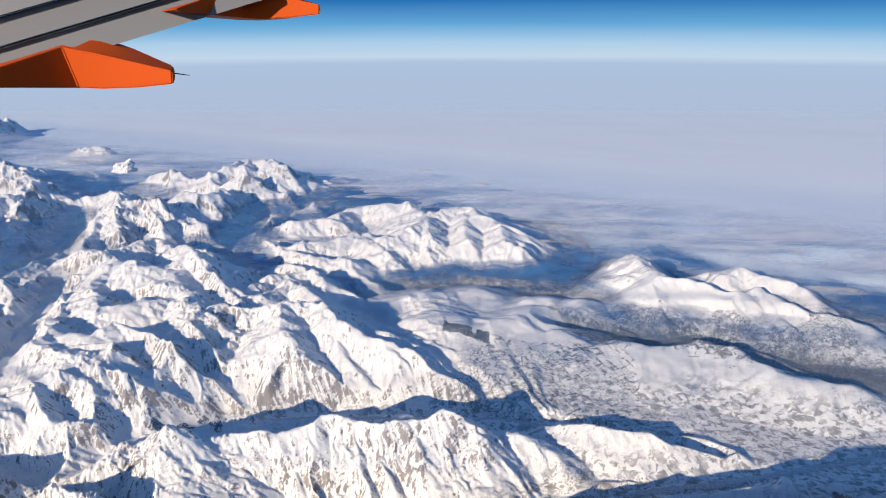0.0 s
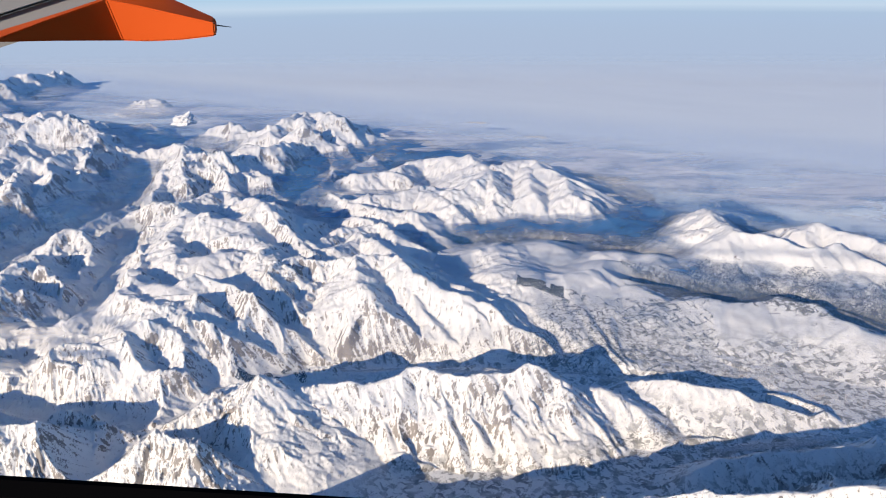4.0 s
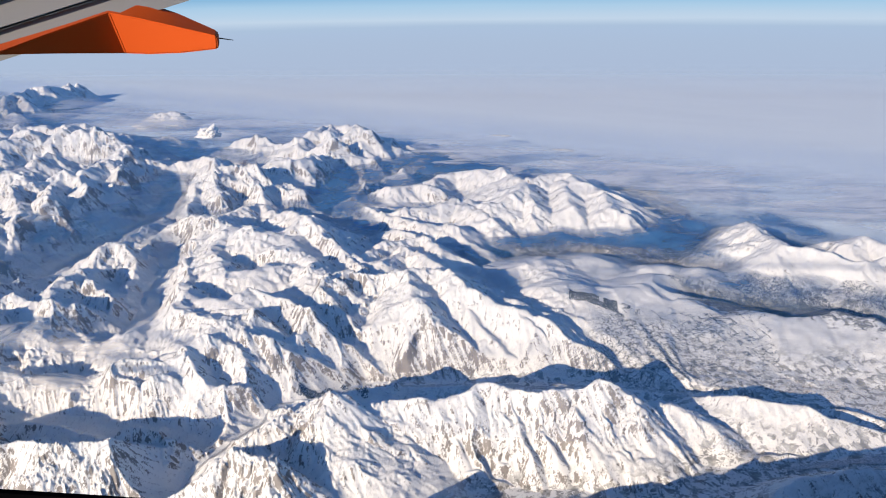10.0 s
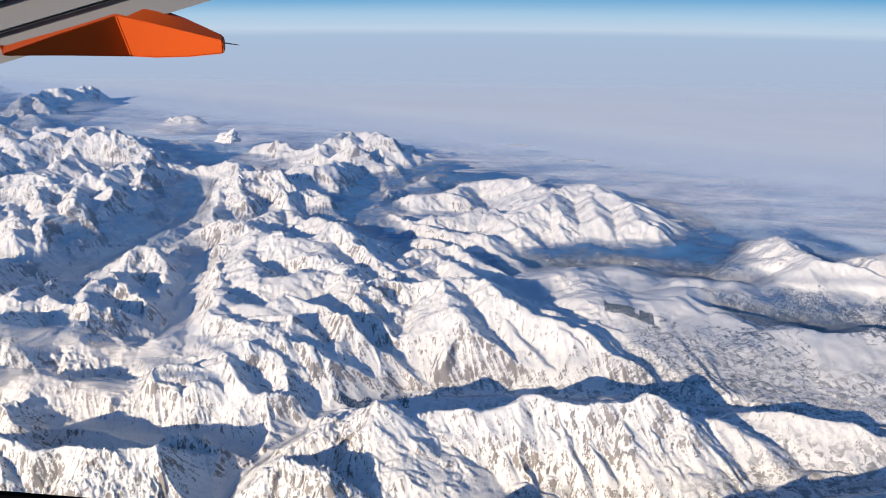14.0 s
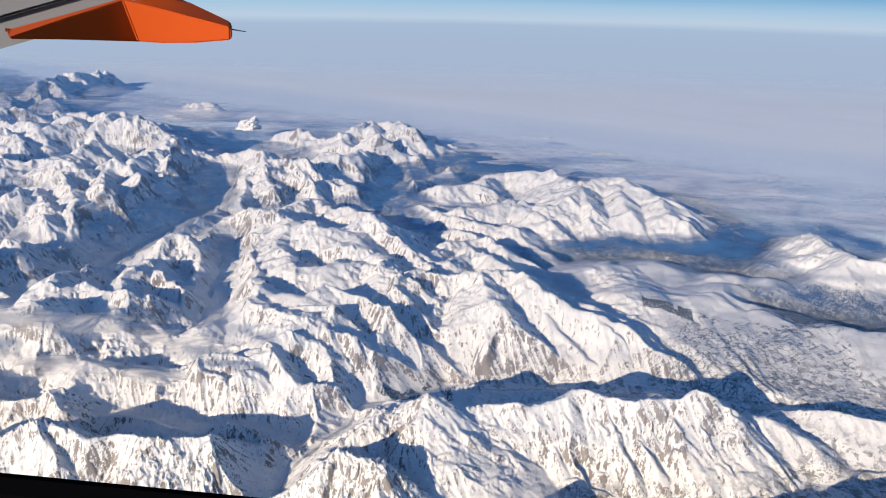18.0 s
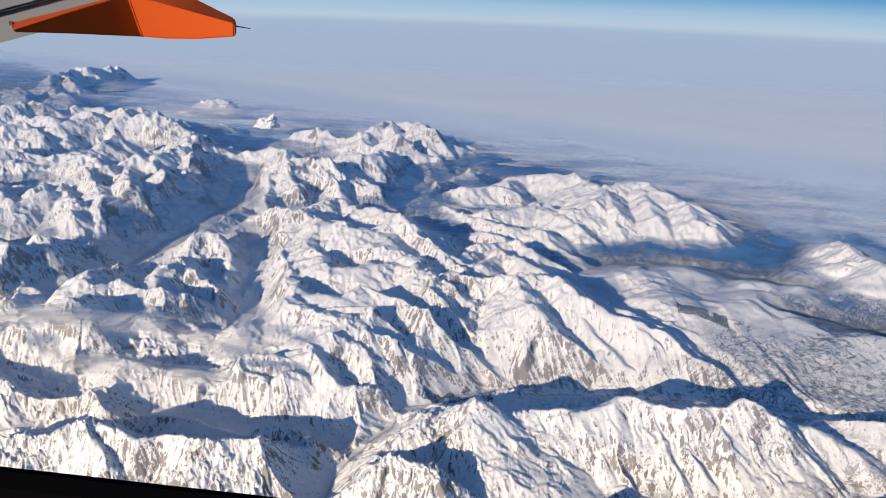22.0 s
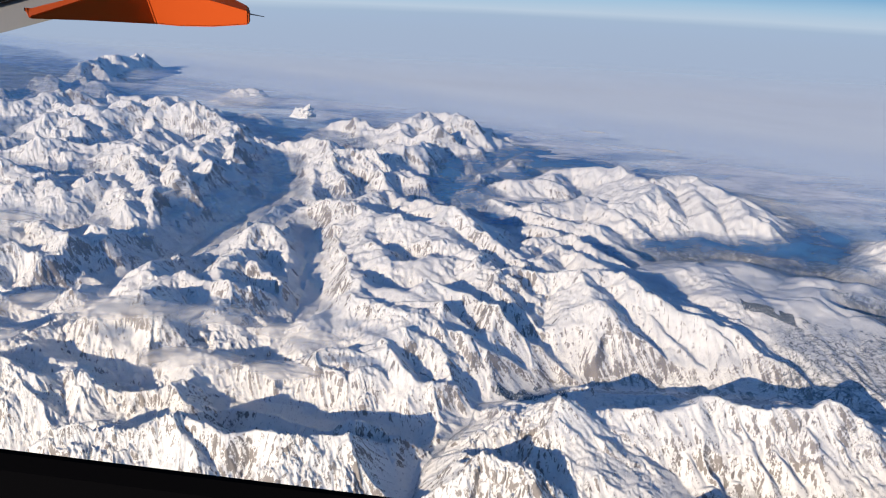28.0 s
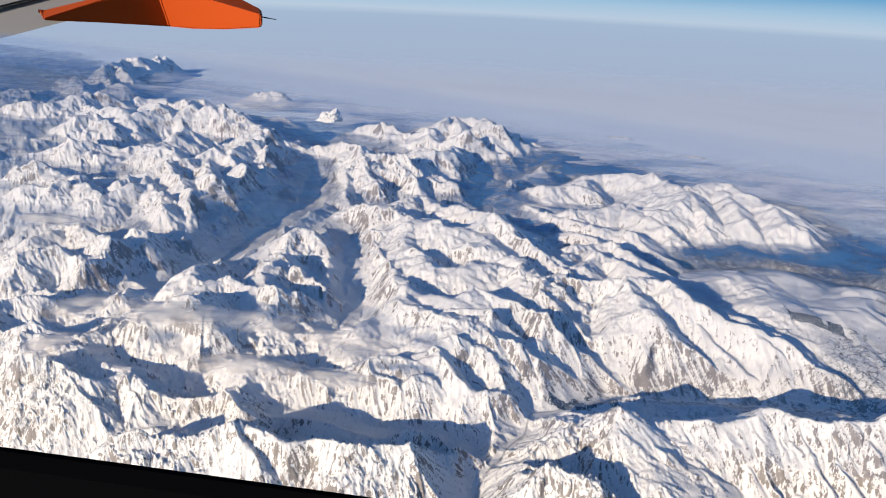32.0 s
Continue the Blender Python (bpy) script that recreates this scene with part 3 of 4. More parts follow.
ridge("massif", 0.36, 1.0, (-81.2, 290.0, 9.6), (-74.0, 293.1, 11.6), (-69.4, 295.5, 11.0), (-62.8, 295.5, 10.4), (-61.8, 309.8, 10.4), (-57.9, 320.1, 11.0), (-50.2, 318.2, 12.0), (-44.0, 317.3, 13.4), (-37.2, 316.0, 14.0), (-34.4, 308.2, 13.6), (-28.6, 293.7, 14.6), (-20.4, 298.2, 15.0), (-13.3, 303.6, 15.6), (-9.4, 299.5, 15.4), (-7.6, 290.7, 15.0), (-2.0, 289.0, 14.4), (1.4, 282.8, 13.8), (6.9, 278.0, 12.0), (10.1, 269.0, 11.0), (13.3, 269.4, 8.0))
ridge("massif", 0.38, 0.8, (-88.5, 264.4, 8.6), (-85.0, 270.3, 9.0), (-75.8, 260.1, 9.4), (-67.8, 262.3, 10.0), (-56.5, 268.7, 10.2), (-48.9, 277.0, 10.4), (-36.8, 266.4, 12.0), (-31.0, 272.2, 14.0), (-27.2, 285.5, 15.6))
ridge("massif", 0.4, 0.7, (-27.2, 285.5, 15.6), (-23.5, 269.6, 12.6), (-21.5, 258.6, 9.4), (-17.9, 252.3, 6.0))
ridge("massif", 0.4, 0.7, (-48.9, 277.0, 10.4), (-37.9, 256.3, 10.0), (-31.7, 245.6, 7.4), (-29.1, 240.5, 5.0))
ridge("massif", 0.4, 0.7, (-13.3, 303.6, 15.6), (-11.3, 277.9, 13.0), (-10.1, 262.6, 11.2), (-5.7, 248.2, 8.0), (-1.1, 241.1, 6.4), (7.8, 242.4, 5.0))
ridge("massif", 0.4, 0.7, (1.4, 282.8, 13.8), (2.5, 265.5, 12.6), (7.7, 258.2, 12.4), (14.2, 261.0, 7.0))
ridge("massif", 0.38, 0.8, (-75.8, 260.1, 9.4), (-60.3, 246.0, 9.6), (-47.4, 244.4, 10.0), (-38.0, 231.9, 7.4), (-32.3, 224.2, 5.0))
ridge("massif", 0.4, 0.7, (-88.5, 264.4, 8.6), (-78.8, 248.0, 9.0), (-67.6, 241.7, 9.0), (-59.6, 234.6, 9.4))
ridge("lake_hill", 0.28, 1.2, (-30.0, 185.0, 10.6), (-24.0, 182.0, 9.2), (-16.0, 179.0, 7.8), (-11.0, 174.5, 5.6), (-3.0, 171.5, 3.4))
ridge("lake_hill", 0.22, 2.0, (-32.5, 209.8, 6.8), (-30.2, 212.4, 8.0), (-25.4, 215.3, 8.6), (-20.3, 216.6, 8.8), (-13.3, 222.4, 8.0), (-6.7, 226.7, 7.4), (-3.3, 224.4, 7.0), (-1.1, 216.3, 5.6))
ridge("lake_hill", 0.2, 2.0, (-20.3, 216.6, 8.8), (-15.7, 199.1, 9.0), (-7.6, 193.8, 8.8), (3.1, 198.4, 8.6), (10.9, 209.2, 8.4), (15.0, 200.1, 7.4), (18.1, 191.8, 6.4), (20.4, 185.8, 5.4), (23.1, 180.5, 3.6))
ridge("lake_hill", 0.26, 1.4, (5.6, 216.6, 6.6), (10.0, 218.4, 7.4), (15.1, 220.7, 7.4), (17.8, 216.2, 7.0), (25.0, 220.6, 7.0), (25.8, 214.2, 6.6))
ridge("right", 0.42, 0.8, (26.5, 233.8, 5.0), (32.1, 239.2, 8.0), (38.0, 245.2, 10.6), (43.7, 253.7, 12.0), (46.2, 241.6, 12.0), (47.6, 233.1, 12.4), (48.2, 223.9, 12.8), (54.1, 225.8, 12.4), (59.6, 222.5, 12.0), (62.6, 218.5, 11.8), (68.1, 219.0, 11.0), (75.5, 223.0, 10.4), (80.8, 215.6, 9.4), (84.7, 209.9, 8.6), (90.2, 209.6, 8.0), (98.6, 204.9, 7.0))
ridge("right", 0.42, 0.8, (31.9, 237.5, 8.0), (39.9, 235.7, 10.0), (47.4, 232.0, 12.2))
ridge("right", 0.44, 0.6, (48.2, 223.9, 12.8), (49.8, 219.2, 9.0), (52.2, 214.7, 6.0))
ridge("right", 0.44, 0.6, (59.6, 222.5, 12.0), (59.2, 216.5, 9.0), (61.8, 213.6, 6.0))
ridge("right", 0.44, 0.6, (75.5, 223.0, 10.4), (77.5, 211.8, 7.4), (80.1, 203.8, 5.0))
ridge("right", 0.42, 0.8, (65.8, 241.7, 9.0), (68.5, 235.9, 11.0), (75.0, 241.6, 11.6), (78.4, 236.0, 10.8), (88.7, 233.4, 9.4), (91.6, 223.9, 8.0))
ridge("right_hill", 0.28, 1.2, (24.8, 184.5, 5.6), (28.1, 186.7, 6.6), (33.6, 188.8, 7.2), (40.1, 186.7, 7.2), (47.7, 190.3, 7.4), (52.8, 188.8, 7.2), (58.9, 186.3, 6.8), (62.6, 181.2, 6.0), (66.3, 176.6, 5.4), (72.7, 173.4, 5.0), (80.2, 173.4, 4.4))
valley(2.5, 0.55, (-101.3, 333.6, 3.0), (-100.7, 293.8, 3.4), (-92.2, 273.2, 4.0), (-78.8, 248.2, 5.0))
valley(3.5, 0.6, (-172.8, 306.3, 4.0), (-163.9, 271.5, 3.6), (-163.3, 249.6, 3.2), (-166.2, 230.1, 3.2), (-166.5, 209.7, 3.4), (-169.1, 193.4, 4.0), (-171.8, 181.9, 4.0))
valley(2.4, 0.65, (-140.4, 231.4, 8.0), (-128.7, 203.8, 7.0), (-121.5, 180.2, 6.6), (-119.9, 164.3, 7.4), (-125.6, 157.2, 8.0))
valley(0.8, 0.62, (-79.1, 173.0, 12.6), (-71.9, 169.1, 10.6), (-64.8, 165.2, 7.4), (-57.8, 160.4, 4.2), (-53.7, 155.0, 2.0))
valley(0.8, 0.55, (-80.4, 153.4, 12.0), (-72.9, 153.5, 9.8), (-64.1, 152.6, 6.0), (-56.8, 154.1, 2.5))
valley(0.8, 0.5, (-42.1, 212.0, 7.4), (-35.6, 204.4, 7.6), (-30.5, 191.5, 8.6), (-16.7, 183.4, 6.9), (-4.6, 171.9, 3.5), (-0.4, 166.1, 1.4))
valley(1.5, 0.55, (-83.9, 123.9, 3.6), (-87.1, 123.8, 4.6), (-92.0, 125.3, 5.4), (-100.1, 123.5, 6.0), (-111.2, 125.7, 6.4), (-121.9, 124.4, 7.0))
valley(1.2, 0.5, (-131.0, 114.6, 7.6), (-138.0, 113.7, 7.6), (-145.3, 111.5, 8.0))
valley(1.5, 0.5, (-133.3, 143.0, 9.6), (-129.5, 146.1, 9.6))
valley(2.5, 0.4, (-29.4, 239.1, 3.0), (-14.7, 247.2, 3.0), (2.7, 244.1, 2.6), (20.9, 247.8, 2.0), (33.7, 281.7, 1.6))
valley(1.2, 0.4, (20.4, 207.0, 3.4), (32.6, 206.5, 3.0), (43.0, 198.6, 3.0), (54.9, 205.7, 3.0), (63.1, 198.5, 2.4), (71.2, 189.0, 1.6), (80.8, 183.4, 1.0))
valley(1.5, 0.5, (-173.8, 143.3, 8.0), (-181.4, 144.6, 8.0), (-186.3, 141.9, 8.0))
valley(1.5, 0.5, (-177.3, 172.0, 7.0), (-181.9, 159.8, 7.0), (-192.2, 162.1, 8.0))
valley(2.0, 0.5, (-471.7, 527.2, 3.0), (-433.0, 509.9, 3.0), (-396.8, 500.5, 6.0), (-364.6, 468.4, 8.0))
valley(1.5, 0.5, (-251.4, 385.6, 10.0), (-257.1, 368.2, 10.0), (-277.8, 372.3, 10.0), (-285.1, 355.4, 10.0))
valley(1.5, 0.5, (-220.7, 332.2, 8.0), (-234.3, 332.2, 8.0), (-246.5, 325.1, 8.0), (-250.0, 301.6, 8.0))
valley(1.5, 0.5, (-274.2, 292.0, 8.0), (-281.5, 284.3, 8.0), (-286.5, 277.6, 8.0))
valley(2.0, 0.50, (-80.1, 366.9, 3.0), (-91.2, 337.0, 3.0), (-106.9, 296.9, 3.0), (-88.3, 263.4, 4.0))
valley(2.0, 0.80, (-66.7, 144.2, 4.0), (-58.6, 152.8, 2.0), (-34.0, 158.5, 0.8), (0.8, 160.4, 0.6), (25.1, 153.3, 1.0), (45.2, 147.7, 0.5))
valley(0.8, 0.60, (-66.5, 143.3, 4.5), (-73.6, 138.7, 5.0), (-78.2, 124.1, 4.2), (-82.1, 114.2, 3.8), (-83.0, 106.4, 3.5))
valley(2.0, 0.50, (84.4, 151.5, 0.0), (58.6, 142.5, 0.0), (23.8, 130.9, 0.5), (10.3, 124.5, 0.5))


def relief(x, y):
    """The height of the ground at x, y, and which massif it belongs to."""
    wx = x + 1.3 * layered(x, y, 17.0, 3) + 0.5 * layered(x + 70, y, 3.5, 2)
    wy = y + 1.3 * layered(x + 300, y + 90, 17.0, 3) + 0.5 * layered(x, y + 55, 3.5, 2)
    height = np.full(x.shape, -40.0, np.float32)
    owner = np.full(x.shape, -1, np.int32)
    names = sorted({r[0] for r in RIDGES})
    for number, (massif, slope, rounding, crest) in enumerate(RIDGES):
        run = 0.0
        for (ax, ay, az), (bx, by, bz) in zip(crest, crest[1:]):
            reach = max(az, bz) / slope * 1.7 + 6
            box = np.nonzero((x > min(ax, bx) - reach) & (x < max(ax, bx) + reach)
                             & (y > min(ay, by) - reach) & (y < max(ay, by) + reach))
            length = math.hypot(bx - ax, by - ay)
            if len(box[0]):
                px, py = wx[box] - ax, wy[box] - ay
                ex, ey = (bx - ax) / length, (by - ay) / length
                s = np.clip(px * ex + py * ey, 0, length)
                dx, dy = px - s * ex, py - s * ey
                d = np.sqrt(dx * dx + dy * dy)
                side = np.where(px * ey - py * ex > 0, 31.0, 0.0)
                along = s + run + d * 0.35 * (smooth_noise((s + run) / 9, number * 1.7 + 0 * s) - 0.5) * 2 + 1.6 * layered(px + ax, py + ay, 4.0, 3)
                # ribs and gullies run down the flanks
                rib = (smooth_noise(along / 4.6 + side, d / 25 + number * 9.1) - 0.5) * 0.5
                rib = rib + (smooth_noise(along / 1.7 + side, d / 6 + number * 5.3) - 0.5) * 0.2
                rib = rib + (smooth_noise(along / 0.6 + side, d / 5 + number * 2.3) - 0.5) * 0.12
                grow = np.clip(d / 3.0, 0, 1) * (0.2 if slope < 0.45 else 0.5 if massif in ("left_range", "far_peak", "summit") else 0.85)
                fall = (np.sqrt(d * d + rounding * rounding) - rounding) * slope * 1.15 * (1 + rib * grow)
                fall = fall * np.clip(1.35 - d * 0.012, 0.7, 2)
                top = az + 0.7 + (bz - az) * s / length + 1.1 * (smooth_noise(along / 3.1, number * 3.7 + s * 0) - 0.5)
                h = top - fall
                better = h > height[box]
                keep = tuple(b[better] for b in box)
                height[keep] = h[better]
                owner[keep] = names.index(massif)
            run += length
    # open country between: low hills with snow, higher ranges far back on the left
    far = np.clip((y - 240) / 120, 0, 1) * np.clip((70 - x - 0.8 * y) / 40, 0, 1) * np.clip((500 - y) / 60, 0, 1)
    hills = 0.6 + 1.0 * layered(x, y, 26.0, 4) + far * (3.5 + 7.0 * layered(x, y, 34.0, 5, 0.5, True))
    hills = hills - 4 * np.clip((y + 0.5 * x - 285) / 50, 0, 1)
    floor = hills > height
    height = np.maximum(height, hills)
    owner[floor] = -1
    for half, slope, bed in VALLEYS:
        for (ax, ay, az), (bx, by, bz) in zip(bed, bed[1:]):
            reach = 16 / slope
            box = np.nonzero((x > min(ax, bx) - reach) & (x < max(ax, bx) + reach)
                             & (y > min(ay, by) - reach) & (y < max(ay, by) + reach))
            if not len(box[0]):
                continue
            length = math.hypot(bx - ax, by - ay)
            px, py = wx[box] - ax, wy[box] - ay
            ex, ey = (bx - ax) / length, (by - ay) / length
            s = np.clip(px * ex + py * ey, 0, length)
            d = np.sqrt((px - s * ex) ** 2 + (py - s * ey) ** 2)
            rise = np.maximum(d - half, 0) * slope * (0.75 + 0.6 * smooth_noise(s / 4, d / 9))
            height[box] = np.minimum(height[box], az + (bz - az) * s / length + rise + 0.04 * rise * rise)
    soft, rugged, back, gentle = character(x, y, height)
    skin = 0.62 * layered(wx, wy, 15.0, 3, 0.5, True) + 0.4 * crags(wx, wy, 9.0, 2, 0.4) - 0.3
    broad = layered(wx + 0.3 * wy, wy, 19.0, 3, 0.5, True) - 0.05
    broken = crags(wx + 50, wy, 11.0, 4, 0.55) - 0.45
    height = height + soft * rugged * (1.5 * skin + 2.5 * back * broad + (1.25 - 0.6 * back) * broken)
    return height, owner, names


def character(x, y, height):
    """How high, how rugged, how far back in the ranges and how gentle the country is."""
    soft = np.clip((height - 1.2) / 6, 0, 1)
    west = np.clip((-x - 35) / 45, 0, 1)
    back = np.clip((y - 195) / 70, 0, 1) * np.clip((-x + 0) / 45, 0, 1)
    rugged = (0.6 + 0.8 * smooth_noise(x / 23 + 5, y / 23 + 8)) * (0.45 + 0.4 * west + 0.2 * back)
    gentle = np.clip((x + 14) / 10, 0, 1) * np.clip((y - 160) / 8, 0, 1) * np.clip((235 - y) / 15, 0, 1)
    return soft, rugged * (1 - 0.55 * gentle), back, gentle


def gullies(x, y, ax, ay):
    """Furrows that run along the slope whose direction is given: their depth and its two derivatives."""
    ix, iy = np.floor(x).astype(np.int32), np.floor(y).astype(np.int32)
    fx, fy = x - ix, y - iy
    depth = dx = dy = weight = 0.0
    for i in range(-2, 2):
        for j in range(-2, 2):
            qx = fx + i - LATTICE[(ix - i) & 255, (iy - j) & 255] * 0.5
            qy = fy + j - LATTICE[(ix - i + 91) & 255, (iy - j + 37) & 255] * 0.5
            w = np.exp(-2 * (qx * qx + qy * qy))
            phase = 6.2832 * (qx * ax + qy * ay)
            sine = np.sin(phase) * w
            depth, weight = depth + np.cos(phase) * w, weight + w
            dx, dy = dx - sine * ax, dy - sine * ay
    return depth / weight, dx / weight, dy / weight


def eroded(x, y, height, rows, cols):
    """The grid's heights with branching gullies worn into every slope."""
    shape = (rows, cols)
    u = ((x + 37) / y).reshape(shape)[0]
    v = y.reshape(shape)[:, 0]
    hv, hu = np.gradient(height.reshape(shape), v, u)
    gx_ = hu / v[:, None]
    gy_ = hv - u[None, :] * gx_
    gx_, gy_ = gx_.ravel().astype(np.float32), gy_.ravel().astype(np.float32)
    slope = np.hypot(gx_, gy_) + 1e-4
    soft, rugged, back, gentle = character(x, y, height)
    hold = soft * np.clip((slope - 0.1) / 0.4, 0, 1) * (1 - 0.6 * gentle) * (0.35 + 1.25 * smooth_noise(x / 11 + 3, y / 11 + 60))
    bend = 2.1 / np.maximum(slope, 0.7)
    # the furrows slant a little off the straight fall line
    ax, ay = (0.91 * gx_ - 0.41 * gy_) * bend, (0.41 * gx_ + 0.91 * gy_) * bend
    x, y = x.astype(np.float32), y.astype(np.float32)
    total, tx, ty = 0.0, 0.0, 0.0
    size, ribs = 12.0, 0.0
    for k, deep in enumerate((0.6, 0.38, 0.24, 0.14, 0.08)):
        dirx, diry = ay + 0.6 * ty, -(ax + 0.6 * tx)
        grow = np.clip(np.hypot(dirx, diry), 0.4, 2.1) / (np.hypot(dirx, diry) + 1e-4)
        d, px, py = gullies(x / size + 13 * k, y / size + 29 * k, dirx * grow, diry * grow)
        seen = np.clip(size / (0.009 * y), 0, 1)
        total = total + d * deep * seen
        tx, ty = tx + px * deep * 1.1, ty + py * deep * 1.1
        ribs = ribs + d * seen * (0.0, 0.5, 1.0, 0.9, 0.7)[k]
        size = size / 2
    height = height + hold * (0.5 + 0.3 * rugged + 0.25 * back) * 0.84 * total
    height = height + (0.02 + 0.06 * soft * rugged) * layered(x + 9, y, 1.5, 4, 0.7, True)
    return height - ((x + 37) ** 2 + y * y) / (2 * EARTH), ribs * np.clip(slope * 1.6, 0, 1)


def sheet(name, x, y, z, faces, material, smooth=True, rib=None):
    """A mesh object from grids of places and the rows of corner numbers of its faces."""
    used, index = np.unique(faces, return_inverse=True)
    index = index.reshape(faces.shape)
    mesh = bpy.data.meshes.new(name)
    mesh.vertices.add(len(used))
    mesh.vertices.foreach_set("co", np.stack([x[used], y[used], z[used]], 1).astype(np.float32).ravel())
    mesh.loops.add(index.size)
    mesh.loops.foreach_set("vertex_index", index.astype(np.int32).ravel())
    mesh.polygons.add(len(index))
    mesh.polygons.foreach_set("loop_start", np.arange(0, index.size, 4, dtype=np.int32))
    mesh.polygons.foreach_set("use_smooth", np.full(len(index), smooth))
    mesh.update(calc_edges=True)
    if rib is not None:
        mesh.attributes.new("rib", "FLOAT", "POINT").data.foreach_set("value", rib[used].astype(np.float32))
    mesh.materials.append(material)
    return new(name, mesh)


def fan(near, far, left, right, grain, grain_across=0):
    """A grid that widens with the distance: the corners' places and the faces' corner numbers."""
    rows = int(math.log(far / near) / grain)
    cols = int((right - left) / (grain_across or grain))
    v = near * np.exp(np.linspace(0, math.log(far / near), rows))
    u = np.linspace(left, right, cols)
    x, y = (u[None, :] * v[:, None] - 37).ravel(), np.repeat(v, cols)
    corner = (np.arange(rows - 1)[:, None] * cols + np.arange(cols - 1)[None, :]).ravel()
    return x, y, np.stack([corner, corner + 1, corner + 1 + cols, corner + cols], 1)


NEAR, FAR, LEFT, RIGHT = 84.0, 700.0, -1.26, 0.94
ROWS, COLS = int(math.log(FAR / NEAR) / GRAIN), int((RIGHT - LEFT) / GRAIN_ACROSS)
gx, gy, quads = fan(NEAR, FAR, LEFT, RIGHT, GRAIN, GRAIN_ACROSS)
gz, owner, massifs = relief(gx, gy)
gz, ribs = eroded(gx, gy, gz, ROWS, COLS)


def ground_height(x, y):
    """The height of the built ground at x, y."""
    x, y = np.atleast_1d(x).astype(float), np.atleast_1d(y).astype(float)
    r = np.clip(np.log(y / NEAR) / math.log(FAR / NEAR), 0, 0.9999) * (ROWS - 1)
    c = np.clip(((x + 37) / y - LEFT) / (RIGHT - LEFT), 0, 0.9999) * (COLS - 1)
    i, j = r.astype(int), c.astype(int)
    r, c = r - i, c - j
    z = gz.reshape(ROWS, COLS)
    return (z[i, j] * (1 - c) + z[i, j + 1] * c) * (1 - r) + (z[i + 1, j] * (1 - c) + z[i + 1, j + 1] * c) * r


belongs = owner[quads[:, 0]]
land = sheet("ground", gx, gy, gz, quads[belongs < 0], SNOW, rib=ribs)
tagged(land, "snow-dusted valley floors and low hills between the mountains", "ground", kind="structure")
LOOKS = {
    "near_edge": "steep snow ridge at the foot of the view",
    "front": "long fluted snow ridge with rocky ribs above the main valley",
    "front_right": "low snowy spur beside the wide valley",
    "summit": "high white summit with a broad sunlit face and two ridges",
    "shoulder": "rocky snow shoulder falling to the valley fork",
    "plateau": "broad bright snowfield high on the central massif",
    "crag": "jagged snow crest with shaded hollows",
    "left_hill": "flat-topped snowy hill beside a deep shaded valley",
    "left_spur": "narrow snow spur running down to a side valley",
    "snow_dome": "smooth rounded snow dome under thin cloud",
    "mid_front": "broken rocky snow ridge with streaked gullies",
    "near_left": "steep rocky ridge with deep blue shadow behind",
    "left_low": "low snowy ridge half veiled by thin cloud",
    "river_hill": "snowy hillside above the winding river bed",
    "left_range": "rugged snow range with dark shaded flanks",
    "back_range": "distant hazy snow range near the cloud sea",
    "mid_peak": "pointed snow peak with dark wooded flanks",
    "far_peak": "distant white double peak rising from cloud",
    "islet": "small snow summit standing out of the cloud",
    "massif": "rounded white massif with wooded lower slopes",
    "lake_hill": "gentle snowy hill with hedged fields below",
    "right": "long snow-capped mountain with grey woods below",
    "right_hill": "smooth snow-covered whaleback hill",
}
MOUNTAINS = []
for i, massif in enumerate(massifs):
    mine = quads[belongs == i]
    if len(mine):
        ob = sheet("mountain", gx, gy, gz, mine, SNOW, rib=ribs)
        MOUNTAINS.append(tagged(ob, LOOKS[massif], "mountain", "snowy mountains"))

# the country straight below the aircraft
lx, ly = [a.ravel() for a in np.meshgrid(np.arange(-165, 105, 1.2), np.append(np.arange(-120, 83.5, 1.2), 84.3))]
lz = np.minimum(relief(lx, ly)[0], 9) - ((lx + 37) ** 2 + ly ** 2) / (2 * EARTH) - 0.3
many = len(np.arange(-165, 105, 1.2))
k = (np.arange(len(lx) // many - 1)[:, None] * many + np.arange(many - 1)[None, :]).ravel()
tagged(sheet("ground", lx, ly, lz, np.stack([k, k + 1, k + 1 + many, k + many], 1), SNOW), "snow-covered foothills straight below the aircraft", "ground", kind="structure")

# the plain under everything, out to the horizon
px_, py_ = [a.ravel() for a in np.meshgrid(np.linspace(-940, 760, 90), np.linspace(-300, 600, 60))]
k = (np.arange(59)[:, None] * 90 + np.arange(89)[None, :]).ravel()
pq = np.stack([k, k + 1, k + 91, k + 90], 1)
plain_z = -3.5 - ((px_ + 37) ** 2 + py_ ** 2) / (2 * EARTH)
tagged(sheet("plain", px_, py_, plain_z, pq, SNOW), "wide snow-dusted lowland under the sea of cloud", "ground", kind="structure")

# ---- cloud deck and sheets tinted as haze ----
def cut(faces, x, y, low, high, near=0.0):
    """The faces between two lines that run aslant behind the ranges, and beyond a distance."""
    line = (y + 0.5 * x)[faces[:, 0]]
    return faces[(line > low) & (line < high) & (y[faces[:, 0]] > near)]


def drop(x, y):
    return ((x + 37) ** 2 + y ** 2) / (2 * EARTH)


cx, cy, cq = fan(150.0, 1010.0, -1.6, 1.4, 0.006, 0.008)
cz = 1.0 + 0.5 * layered(cx, cy, 70.0, 5) + 0.06 * layered(cx, cy, 9.0, 3) - drop(cx, cy)
